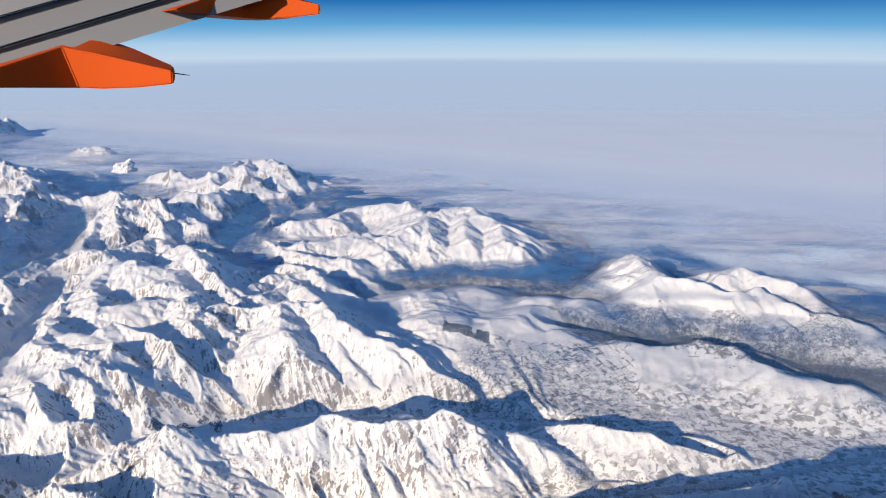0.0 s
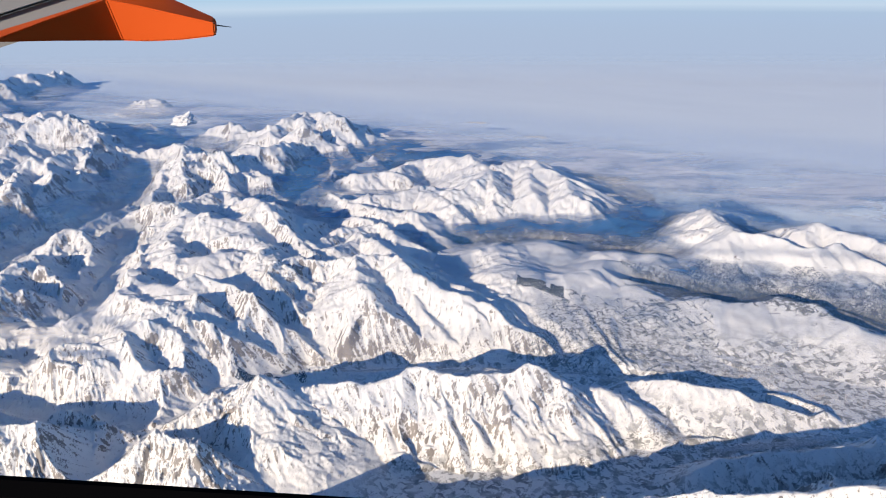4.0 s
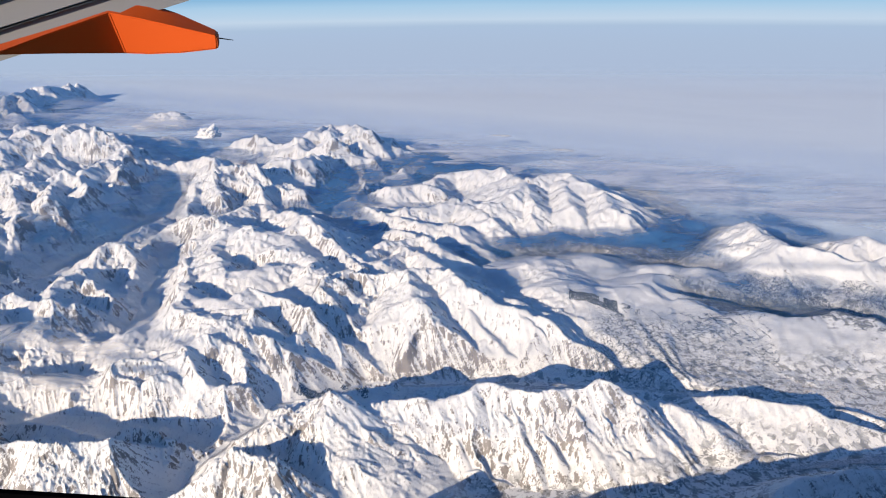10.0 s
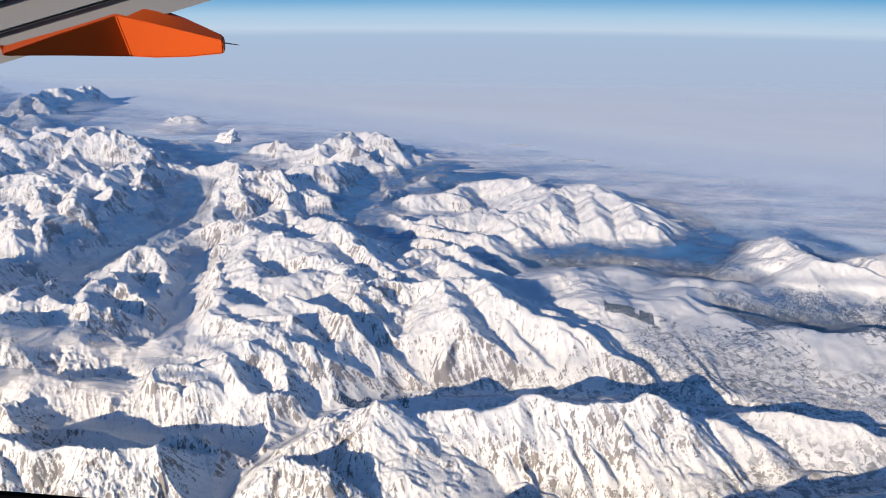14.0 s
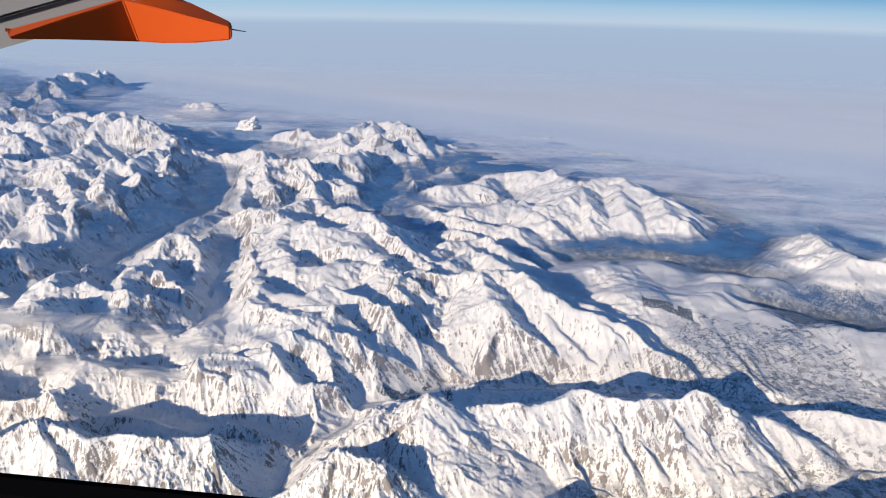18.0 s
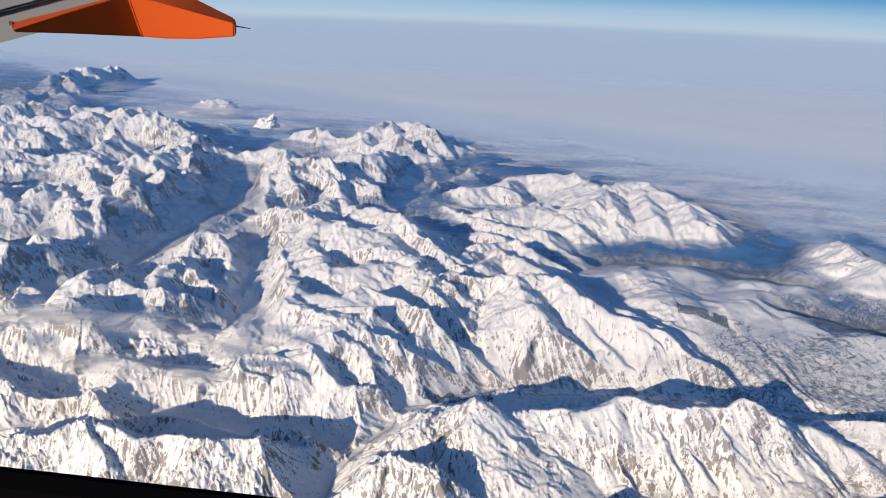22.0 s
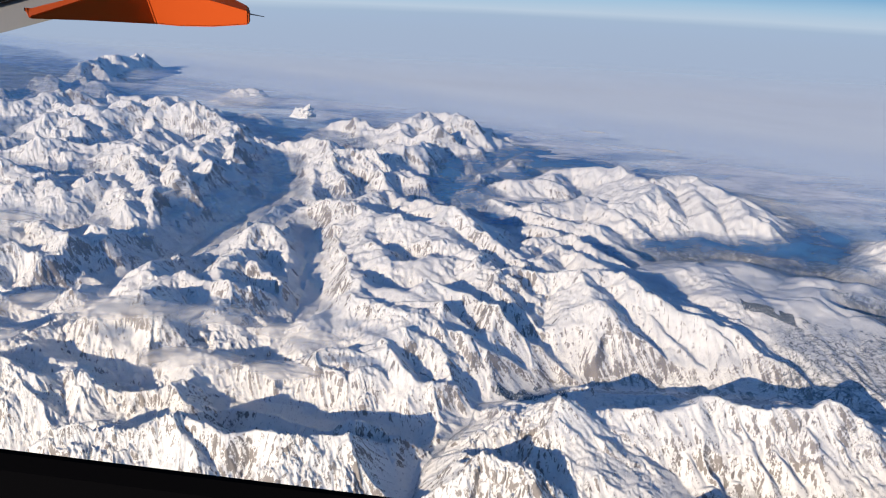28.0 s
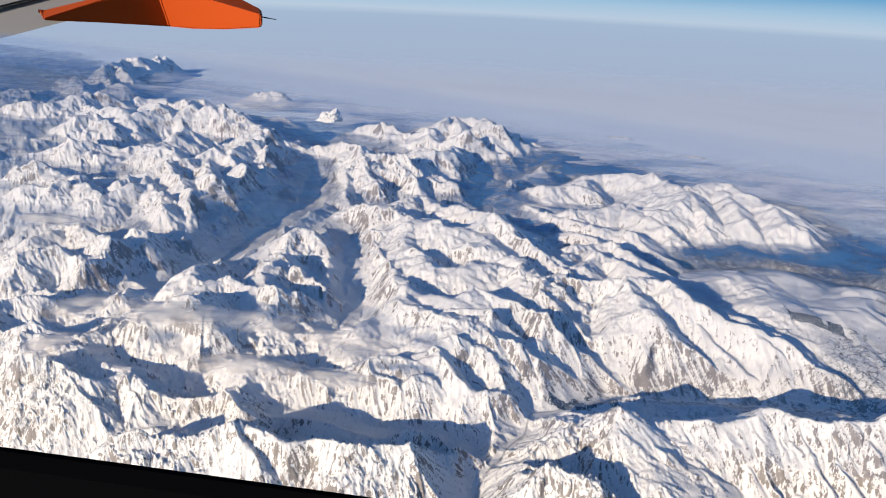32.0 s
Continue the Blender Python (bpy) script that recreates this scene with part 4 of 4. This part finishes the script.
tagged(sheet("cloud_deck", cx, cy, cz, cut(cq, cx, cy, 225, 2000), DECK), "flat grey-white sea of cloud beyond the snowy mountains", "cloud", kind="stuff")
bx_, by_, bq = fan(170.0, 620.0, -0.9, 1.0, 0.01)
bz_ = 8.5 + 1.2 * layered(bx_, by_, 30.0, 4) - drop(bx_, by_)
tagged(sheet("cloud_bank", bx_, by_, bz_, cut(bq, bx_, by_, 282, 420), BANK), "torn strips of thin cloud along the edge of the mountains", "cloud", kind="stuff")
# one blue sheet above the peaks paints the distance haze, denser farther back
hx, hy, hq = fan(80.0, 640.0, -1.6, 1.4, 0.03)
tagged(sheet("haze_tint_sheet", hx, hy, 33.0 - drop(hx, hy), cut(hq, hx, hy, -500, 385, 85), HAZE), "blue-tinted sheet painting distance haze over the mountains", "haze", kind="stuff")
# dark blue sheet whose colour stands for the valleys' haze and shade
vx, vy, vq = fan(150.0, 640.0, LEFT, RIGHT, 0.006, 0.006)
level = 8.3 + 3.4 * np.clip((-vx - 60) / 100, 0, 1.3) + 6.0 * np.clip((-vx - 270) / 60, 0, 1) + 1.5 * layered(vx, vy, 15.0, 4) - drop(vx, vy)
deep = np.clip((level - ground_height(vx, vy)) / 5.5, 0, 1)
tagged(sheet("haze_tint_sheet", vx, vy, level, cut(vq, vx, vy, -500, 400), LOW_HAZE, rib=deep), "dark blue sheet painting haze and shade into the far valleys", "haze", kind="stuff")


# ---- the distance: haze over the cloud sea, the horizon and the sky above it ----
def sky_backdrop():
    n = Nodes("sky_glow")
    place = n.add("NewGeometry").outputs["Position"]
    height = n.add("SeparateXYZ", Vector=place).outputs[2]
    band = n.add("Mapping", Vector=place, Scale=(0.00067, 0.00067, 0.0152)).outputs[0]
    streak = n.noise(1.0, 4, 0.5, band)
    level = n.math("ADD", height, n.math("MULTIPLY", n.math("SUBTRACT", streak, 0.5), 29.6))
    share = n.add("MapRange", Value=level, From_Min=-328.0, From_Max=197.7)
    ramp = n.add("ValToRGB", Fac=share.outputs[0])
    e = ramp.color_ramp.elements
    e[0].position, e[0].color = 0.0, (0.43, 0.53, 0.71, 1)
    e[1].position, e[1].color = 1.0, (0.022, 0.17, 0.48, 1)
    for at, color in ((0.17, (0.43, 0.54, 0.72, 1)), (0.29, (0.43, 0.55, 0.74, 1)), (0.345, (0.43, 0.56, 0.74, 1)),
                      (0.42, (0.56, 0.69, 0.84, 1)), (0.56, (0.42, 0.63, 0.83, 1)), (0.75, (0.13, 0.40, 0.70, 1))):
        step = e.new(at)
        step.color = color
    glow = n.add("Emission", Color=ramp.outputs[0], Strength=0.84)
    n.put(n.out, "Surface", glow.outputs[0])
    a = np.linspace(radians(-70), radians(70), 120)
    h = np.array([-722.0, 920.0])
    x, y = np.tile(np.sin(a) * 4600 - 37, 2), np.tile(np.cos(a) * 4600, 2)
    k = np.arange(119)
    ob = sheet("backdrop", x, y, np.repeat(h, 120), np.stack([k, k + 1, k + 121, k + 120], 1), n.mat)
    return tagged(ob, "clear blue winter sky paling towards the hazy horizon", "sky", kind="structure")


sky_backdrop()

# ---- the aircraft's wing, seen from the cabin ----
def part(name, bm, material, parent, label=""):
    """Links a bmesh as one mesh object under a thing or a part."""
    mesh = bpy.data.meshes.new(name)
    bmesh.ops.recalc_face_normals(bm, faces=bm.faces)
    bm.to_mesh(mesh)
    bm.free()
    mesh.materials.append(material)
    ob = new(name, mesh)
    ob.parent = parent
    return tagged(ob, label) if label else ob


def solid(near, depth, bevel=0.0):
    """A closed body from an outline of (x, y, z) corners, as deep as given along y."""
    bm = bmesh.new()
    front = [bm.verts.new(p) for p in near]
    back = [bm.verts.new((p[0], p[1] + depth, p[2])) for p in near]
    bm.faces.new(front)
    bm.faces.new(back[::-1])
    for i in range(len(near)):
        j = (i + 1) % len(near)
        bm.faces.new((front[i], front[j], back[j], back[i]))
    if bevel:
        bmesh.ops.bevel(bm, geom=bm.edges[:], offset=bevel, segments=2, affect="EDGES")
    return bm


def canoe(size=1.0):
    """A flap-track fairing: a faceted canoe from its fore end to the blunt tip, in metres."""
    stations = [  # x, then y and z of: upper far, upper near, lower near, lower far
        (-3.10, (0.9, -0.10), (-1.20, -0.06), (-1.20, -0.09), (0.9, -0.09)),
        (-2.30, (1.4, 0.12), (-0.38, 0.17), (-0.38, -0.14), (1.4, -0.15)),
        (-1.52, (1.6, 0.37), (0.30, 0.39), (0.30, -0.19), (1.6, -0.20)),
        (-1.12, (1.4, 0.52), (0.20, 0.315), (0.18, -0.20), (1.4, -0.21)),
        (-0.55, (1.1, 0.33), (-0.10, 0.20), (-0.12, -0.17), (1.1, -0.18)),
        (-0.03, (0.5, 0.12), (-0.40, 0.095), (-0.40, -0.10), (0.5, -0.10)),
        (0.0, (0.4, 0.08), (-0.34, 0.07), (-0.34, -0.07), (0.4, -0.07)),
    ]
    bm = bmesh.new()
    lean = {-1.52: 0.17, -1.12: 0.1}
    rings = [[bm.verts.new(((x + (lean.get(x, 0) if p[1] < 0 else 0)) * size * (12 + p[0]) / 12, p[0] * size, p[1] * size * (12 + p[0]) / 12)) for p in ps] for x, *ps in stations]
    for a, b in zip(rings, rings[1:]):
        for i in range(4):
            j = (i + 1) % 4
            bm.faces.new((a[i], a[j], b[j], b[i]))
    bm.faces.new(rings[0])
    bm.faces.new(rings[-1][::-1])
    bmesh.ops.recalc_face_normals(bm, faces=bm.faces)
    bmesh.ops.bevel(bm, geom=[e for e in bm.edges if e.calc_face_angle(0) > 0.3], offset=0.018 * size, segments=2, affect="EDGES")
    for f in bm.faces:
        f.smooth = True
    for e in bm.edges:
        e.smooth = e.calc_face_angle(0) < 0.5
    return bm


def strip(x0, x1, low, high, y, depth, slope=-0.314):
    """A plank of the wing: from x0 to x1, its edges rising towards the tip of the wing."""
    z = lambda x, off: -slope * (x + 3.43) + off
    return solid([(x0, y, z(x0, low)), (x1, y, z(x1, low)), (x1, y + 0.25, z(x1, high)), (x0, y + 0.25, z(x0, high))], depth)


WING_FAR, WING_SCALE = 3500.0, 290.6
wing_at = stand(17.0, 6.978, -18.194, 0.811)
tip = wing_at @ Vector(((407 - 784) / 1400.8 * WING_FAR, (441 - 71) / 1400.8 * WING_FAR, -WING_FAR))
wing = new("aircraft_wing")
wing.matrix_world = Matrix.Translation(tip) @ pose(0, 0, 0, 0, 0, 21.4) @ pose(0, 0, 0, 0, 1.17, 0) @ Matrix.Scale(WING_SCALE, 4)
tagged(wing, "grey airliner wing with orange fairings seen from below", "aircraft wing")
part("flap", strip(-5.2, 1.6, -0.38, 0.06, 0.9, 0.12), GREY, wing, "light grey trailing flap")
part("flap_gap", strip(-5.2, 1.6, 0.06, 0.10, 1.02, 0.10), DARK, wing, "dark gap above the flap")
part("wing_skin", strip(-5.2, 1.6, 0.10, 0.51, 1.05, 0.2), GREY, wing)
part("spar_seam", strip(-5.2, 1.6, 0.51, 0.54, 1.2, 0.15), DARK, wing)
part("wing_skin", strip(-5.2, 1.6, 0.54, 1.6, 1.1, 0.3), GREY, wing)
fairing = part("fairing", canoe(), ORANGE, wing, "faceted orange flap-track fairing")
second = part("fairing", canoe(0.82), ORANGE, wing, "smaller orange fairing farther out")
second.matrix_basis = Matrix.Translation((2.38, 1.2, 1.02))


def wick():
    bm = bmesh.new()
    bmesh.ops.create_cone(bm, segments=8, radius1=0.011, radius2=0.005, depth=0.24, cap_ends=True,
                          matrix=Matrix.Translation((0.1, 0.5, -0.01)) @ Matrix.Rotation(radians(98), 4, "Y"))
    return bm


part("static_wick", wick(), DARK, fairing, "thin dark wick at the fairing's tip")


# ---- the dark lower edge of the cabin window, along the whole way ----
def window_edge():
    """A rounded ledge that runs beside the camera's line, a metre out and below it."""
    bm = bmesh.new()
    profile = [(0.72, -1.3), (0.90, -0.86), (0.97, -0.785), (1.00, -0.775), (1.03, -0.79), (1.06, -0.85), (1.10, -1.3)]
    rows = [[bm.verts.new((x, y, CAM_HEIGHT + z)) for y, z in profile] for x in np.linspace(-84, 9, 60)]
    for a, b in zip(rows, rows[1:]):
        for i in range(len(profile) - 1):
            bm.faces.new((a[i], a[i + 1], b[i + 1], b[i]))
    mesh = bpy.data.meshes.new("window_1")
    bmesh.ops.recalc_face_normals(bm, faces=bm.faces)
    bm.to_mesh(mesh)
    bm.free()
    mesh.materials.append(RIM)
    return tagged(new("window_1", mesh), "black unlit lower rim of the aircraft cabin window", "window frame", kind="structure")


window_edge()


# ---- thin clouds over the near ranges and a dark wood on the hill ----
def puff_density(n, place):
    box = n.add("TexCoord").outputs["Object"]
    reach = n.add("VectorMath", i0=box)
    reach.operation = "LENGTH"
    round_edge = n.span(reach.outputs["Value"], 0.35, 1.0, 1, 0)
    shreds = n.noise(0.13, 7, 0.56, n.add("Mapping", Vector=place, Scale=(1.0, 0.55, 1.0)).outputs[0], 0.3)
    return n.math("MULTIPLY", n.math("MULTIPLY", round_edge, n.span(shreds, 0.30, 0.50)), 0.9)


PUFF = veil("thin_cloud", (0.88, 0.83, 0.74), puff_density)


def cloud(x, y, z, long, deep, turn, label):
    """A thin drifting cloud: a humped, torn sheet."""
    base = new("cloud")
    base.location = (x, y, z)
    tagged(base, label, "cloud", "drifting clouds")
    a, b = np.meshgrid(np.linspace(-1, 1, 40), np.linspace(-1, 1, 40))
    a, b = a.ravel(), b.ravel()
    dome = np.clip(1 - a * a - b * b, 0, 1) * 0.5 + 0.25 * layered(a * 5 + x, b * 5 + y, 2.0, 3)
    i = (np.arange(39)[:, None] * 40 + np.arange(39)[None, :]).ravel()
    ob = sheet("cloud_layer", a, b, dome, np.stack([i, i + 1, i + 41, i + 40], 1), PUFF)
    ob.parent = base
    ob.matrix_basis = Matrix.Rotation(radians(turn), 4, "Z") @ Matrix.Diagonal((long, deep, 0.3 * deep, 1))
    return base


cloud(-146.0, 135.0, 19.0, 15.0, 8.5, 14, "thin grey-white cloud drifting over snowy ridges")
cloud(-126.0, 137.0, 18.8, 13.0, 7.5, 5, "thin grey-white cloud drifting over snowy ridges")
cloud(-110.0, 133.0, 18.4, 12.0, 6.0, -8, "thin grey-white cloud drifting over snowy ridges")
cloud(-163.0, 134.0, 19.2, 12.0, 8.5, 18, "thin grey-white cloud drifting over snowy ridges")
cloud(-125.0, 119.0, 18.6, 13.0, 6.0, 4, "thin grey-white cloud drifting over snowy ridges")
cloud(-108.0, 119.0, 18.2, 9.0, 4.5, -6, "thin grey-white cloud drifting over snowy ridges")
cloud(-160.0, 118.0, 19.0, 9.0, 6.5, 10, "thin grey-white cloud drifting over snowy ridges")
cloud(-208.0, 186.0, 18.5, 12.0, 6.0, 0, "thin cloud veil over the shaded valley")
cloud(-17.3, 138.9, 11.5, 2.2, 1.2, 0, "small white cloud puff above the valley ridge")
cloud(-195.2, 399.5, 13.0, 9.0, 5.0, 0, "white cloud tuft beside a far summit")
cloud(-173.3, 216.0, 19.5, 7.0, 6.0, 40, "faint cloud wisp on a shaded mountain flank")
cloud(24.3, 304.6, 6.5, 9.0, 4.0, -15, "white cloud tuft clinging to the edge of the massif")
cloud(-10.6, 391.2, 6.5, 10.0, 4.0, -10, "white cloud strip behind the snowy massif")
cloud(86.1, 243.5, 7.0, 13.0, 5.0, -15, "white cloud strip over the eastern valley")
cloud(-42.9, 432.0, 6.0, 9.0, 4.0, -10, "white cloud strip behind the snowy massif")
cloud(17.4, 282.0, 8.0, 4.5, 2.0, -10, "white cloud tuft at the edge of the mountains")
cloud(101.1, 230.8, 8.0, 12.0, 5.0, -15, "white cloud strip over the eastern valley")


def cumulus(x, y, z, size, label):
    """A small heaped cloud: billows grown into one another."""
    bm = bmesh.new()
    bmesh.ops.create_icosphere(bm, subdivisions=6, radius=1.0)
    for v in bm.verts:
        p = v.co.copy()
        swell = noise.turbulence(p * 1.3 + Vector((3, 1, 8)), 6, False, amplitude_scale=0.62, frequency_scale=2.1)
        trail = 1 + 0.45 * max(0.0, -p.x) * max(0.0, 0.4 - p.z)
        v.co = Vector((p.x * trail, p.y * 0.8, max(p.z, -0.25) * 0.85)) * size * (0.72 + 0.42 * swell)
    for f in bm.faces:
        f.smooth = True
    mesh = bpy.data.meshes.new("cloud")
    bm.to_mesh(mesh)
    bm.free()
    mesh.materials.append(HEAP)
    ob = new("cloud", mesh)
    ob.location = (x, y, z)
    return tagged(ob, label, "cloud", "drifting clouds")


HEAP = plain("heaped_cloud", (0.90, 0.89, 0.87), 1.0, 0.0, 0.12, 0.4)
HEAP.node_tree.nodes["Principled BSDF"].inputs["Specular IOR Level"].default_value = 0.0
cumulus(-190.0, 388.0, 13.5, 6.6, "bright heaped white cloud beside the far summits")


def wood(label, x, y, tall, wide):
    """A stand of conifers at the places given: a small cone for each tree, as one joined mesh."""
    rng = np.random.RandomState(3)
    z = ground_height(x, y)
    r = rng.uniform(0.7, 1.35, len(x))
    turn = rng.uniform(0, 6.28, len(x))
    ring = [(np.cos(turn + q), np.sin(turn + q)) for q in (0, 1.57, 3.14, 4.71)]
    foot = [np.stack([x + wide * r * c, y + wide * r * s, z - 0.08], 1) for c, s in ring]
    verts = np.stack([*foot, np.stack([x, y, z + tall * r], 1)], 1).reshape(-1, 3)
    k = np.arange(len(x)) * 5
    faces = np.concatenate([np.stack([k + i, k + (i + 1) % 4, k + 4], 1) for i in range(4)])
    mesh = bpy.data.meshes.new("forest")
    mesh.from_pydata(verts.tolist(), [], faces.tolist())
    mesh.materials.append(CONIFER)
    return tagged(new("forest", mesh), label, "forest", kind="stuff")


def scatter(seed, count, x0, x1, y0, y1):
    rng = np.random.RandomState(seed)
    return rng.uniform(x0, x1, count), rng.uniform(y0, y1, count)


CONIFER = plain("conifer", (0.13, 0.16, 0.20), 0.9, 0.0, 0.5, 3.0)

# a dark wood with straight edges on the hilltop
x, y = scatter(1, 9000, -16.0, -1.0, 182.5, 197.5)
lower = 189.8 - 0.32 * (x + 13.6) + 0.5 * smooth_noise(x / 0.9, y * 0 + 3)
upper = np.where(x < -8.2, 195.6 - 0.55 * (x + 13.6), 192.4 - 0.15 * (x + 8)) - np.where(np.abs(x + 5.6) < 0.55, 2.6, 0) + 0.5 * smooth_noise(x / 0.7, y * 0 + 8)
keep = (x > -13.7) & (x < -1.6) & (y > lower) & (y < upper)
wood("dark conifer wood in a clearing of the snowy hill", x[keep], y[keep], 0.17, 0.16)
# hedgerows and copses between the fields of the terraces, running down the slope
x, y = scatter(2, 150000, -10, 34, 158, 190)
u, v = x * 0.86 + y * 0.5, y * 0.86 - x * 0.5
dash = np.maximum(smooth_noise(u / 0.4, v / 2.0), smooth_noise(u / 1.6 + 40, v / 0.4 + 9))
keep = dash > 0.92 - 0.22 * smooth_noise(x / 8, y / 8 + 4)
wood("dark hedgerows and copses between snowy fields", x[keep], y[keep], 0.09, 0.075)
# a wooded slope above the fork of the valley; the trees also imitate its shade
x, y = scatter(4, 9000, -71.5, -56.5, 140, 156)
keep = np.abs(y - 145 - 0.3 * (x + 64)) + 0.5 * np.abs(x + 63) < 4.5 + 5 * layered(x, y, 3.0, 3)
wood("conifers that also stand in for shade on the slope above the valley fork", x[keep], y[keep], 0.2, 0.13)
# woods on the lower flanks of the long eastern mountain
x, y = scatter(5, 40000, 12, 95, 190, 232)
keep = layered(x, y, 11.0, 5, 0.6) > -0.2 + 0.02 * np.abs(y - 206 + 0.1 * (x - 40)) ** 1.3
wood("grey winter woods below the long snowy mountain", x[keep], y[keep], 0.2, 0.13)


# ---- the river beds and the towns in the valleys ----
def bed_material():
    n = Nodes("river_gravel")
    place = n.add("NewGeometry").outputs["Position"]
    grit = n.noise(3.0, 8, 0.7, place)
    n.put(n.bsdf, "Base Color", n.mix(n.span(grit, 0.35, 0.65), (0.34, 0.34, 0.34, 1), (0.80, 0.80, 0.80, 1)))
    n.put(n.bsdf, "Roughness", 0.9)
    return n.mat


def river(label, half, *bed):
    """A pale gravel bed that winds along the valley floor."""
    points = []
    for (ax, ay), (bx, by) in zip(bed, bed[1:]):
        steps = max(2, int(math.hypot(bx - ax, by - ay) / 0.5))
        points += [(ax + (bx - ax) * i / steps, ay + (by - ay) * i / steps) for i in range(steps)]
    px, py = np.array(points).T
    sway = 0.9 * layered(px, py, 6.0, 2)
    tx, ty = np.gradient(px), np.gradient(py)
    size = np.hypot(tx, ty)
    nx, ny = -ty / size, tx / size
    wide = half * (0.5 + smooth_noise(px / 3, py / 3))
    rows = [(px + nx * (sway + k * wide), py + ny * (sway + k * wide)) for k in (-1, -0.5, 0, 0.5, 1)]
    x, y = np.concatenate([r[0] for r in rows]), np.concatenate([r[1] for r in rows])
    z = ground_height(x, y) + 0.12
    m = len(px)
    i = np.concatenate([np.arange(m - 1) + m * j for j in range(4)])
    ob = sheet("river", x, y, z, np.stack([i, i + 1, i + 1 + m, i + m], 1), GRAVEL)
    return tagged(ob, label, "river", kind="structure")


GRAVEL = bed_material()
river("pale gravel river bed winding through the main valley", 0.7, (-66.7, 144.2), (-58.5, 151.9), (-34.0, 157.7), (0.6, 159.6), (25.0, 152.8), (45.1, 147.2))
river("pale braided river bed in the side valley", 0.2, (-66.5, 143.3), (-73.6, 138.7), (-78.2, 124.1), (-82.1, 114.2), (-83.0, 106.4))
river("grey river bed along the wide lower valley", 0.9, (84.4, 151.5), (58.6, 142.5), (23.8, 130.9))


def town(label, seed, count, cx, cy, spread_x, spread_y):
    """A far-off town: a small snow-roofed block for each house, as one joined mesh."""
    rng = np.random.RandomState(seed)
    x, y = rng.normal(cx, spread_x, count), rng.normal(cy, spread_y, count)
    z = ground_height(x, y)
    mesh = bpy.data.meshes.new("town")
    verts, faces, tone = [], [], []
    for px, py, pz in zip(x, y, z):
        w, d, h, q = rng.uniform(0.07, 0.16), rng.uniform(0.06, 0.12), rng.uniform(0.06, 0.12), rng.uniform(0, 3.14)
        c, s = math.cos(q), math.sin(q)
        k = len(verts)
        for lift, grow in ((-0.1, 1), (h, 1), (h * 1.6, 0)):
            for a, b in ((-w, -d), (w, -d), (w, d), (-w, d)):
                b = b * grow
                verts.append((px + a * c - b * s, py + a * s + b * c, pz + lift))
        for i in range(4):
            j = (i + 1) % 4
            faces += [(k + i, k + j, k + 4 + j, k + 4 + i), (k + 4 + i, k + 4 + j, k + 8 + j, k + 8 + i)]
            tone += [0, 1]
    mesh.from_pydata(verts, [], faces)
    mesh.materials.append(PLASTER)
    mesh.materials.append(ROOF)
    mesh.polygons.foreach_set("material_index", tone)
    return tagged(new("town", mesh), label, "town", kind="stuff")


PLASTER = plain("house_plaster", (0.45, 0.42, 0.38), 0.9, 0.0, 0.4, 2.0)
ROOF = plain("snowy_roof", (0.62, 0.60, 0.60), 0.9, 0.0, 0.5, 2.0)
town("grey snow-roofed town along the valley floor", 11, 260, 19.7, 133.2, 5, 2.5)
town("scattered snow-roofed villages on the valley terrace", 12, 200, 40.9, 162.9, 7, 2)
town("scattered snow-roofed villages on the valley terrace", 13, 220, 54.0, 154.0, 6, 3)
town("scattered snow-roofed villages on the valley terrace", 14, 160, 32.5, 158.9, 6, 2)
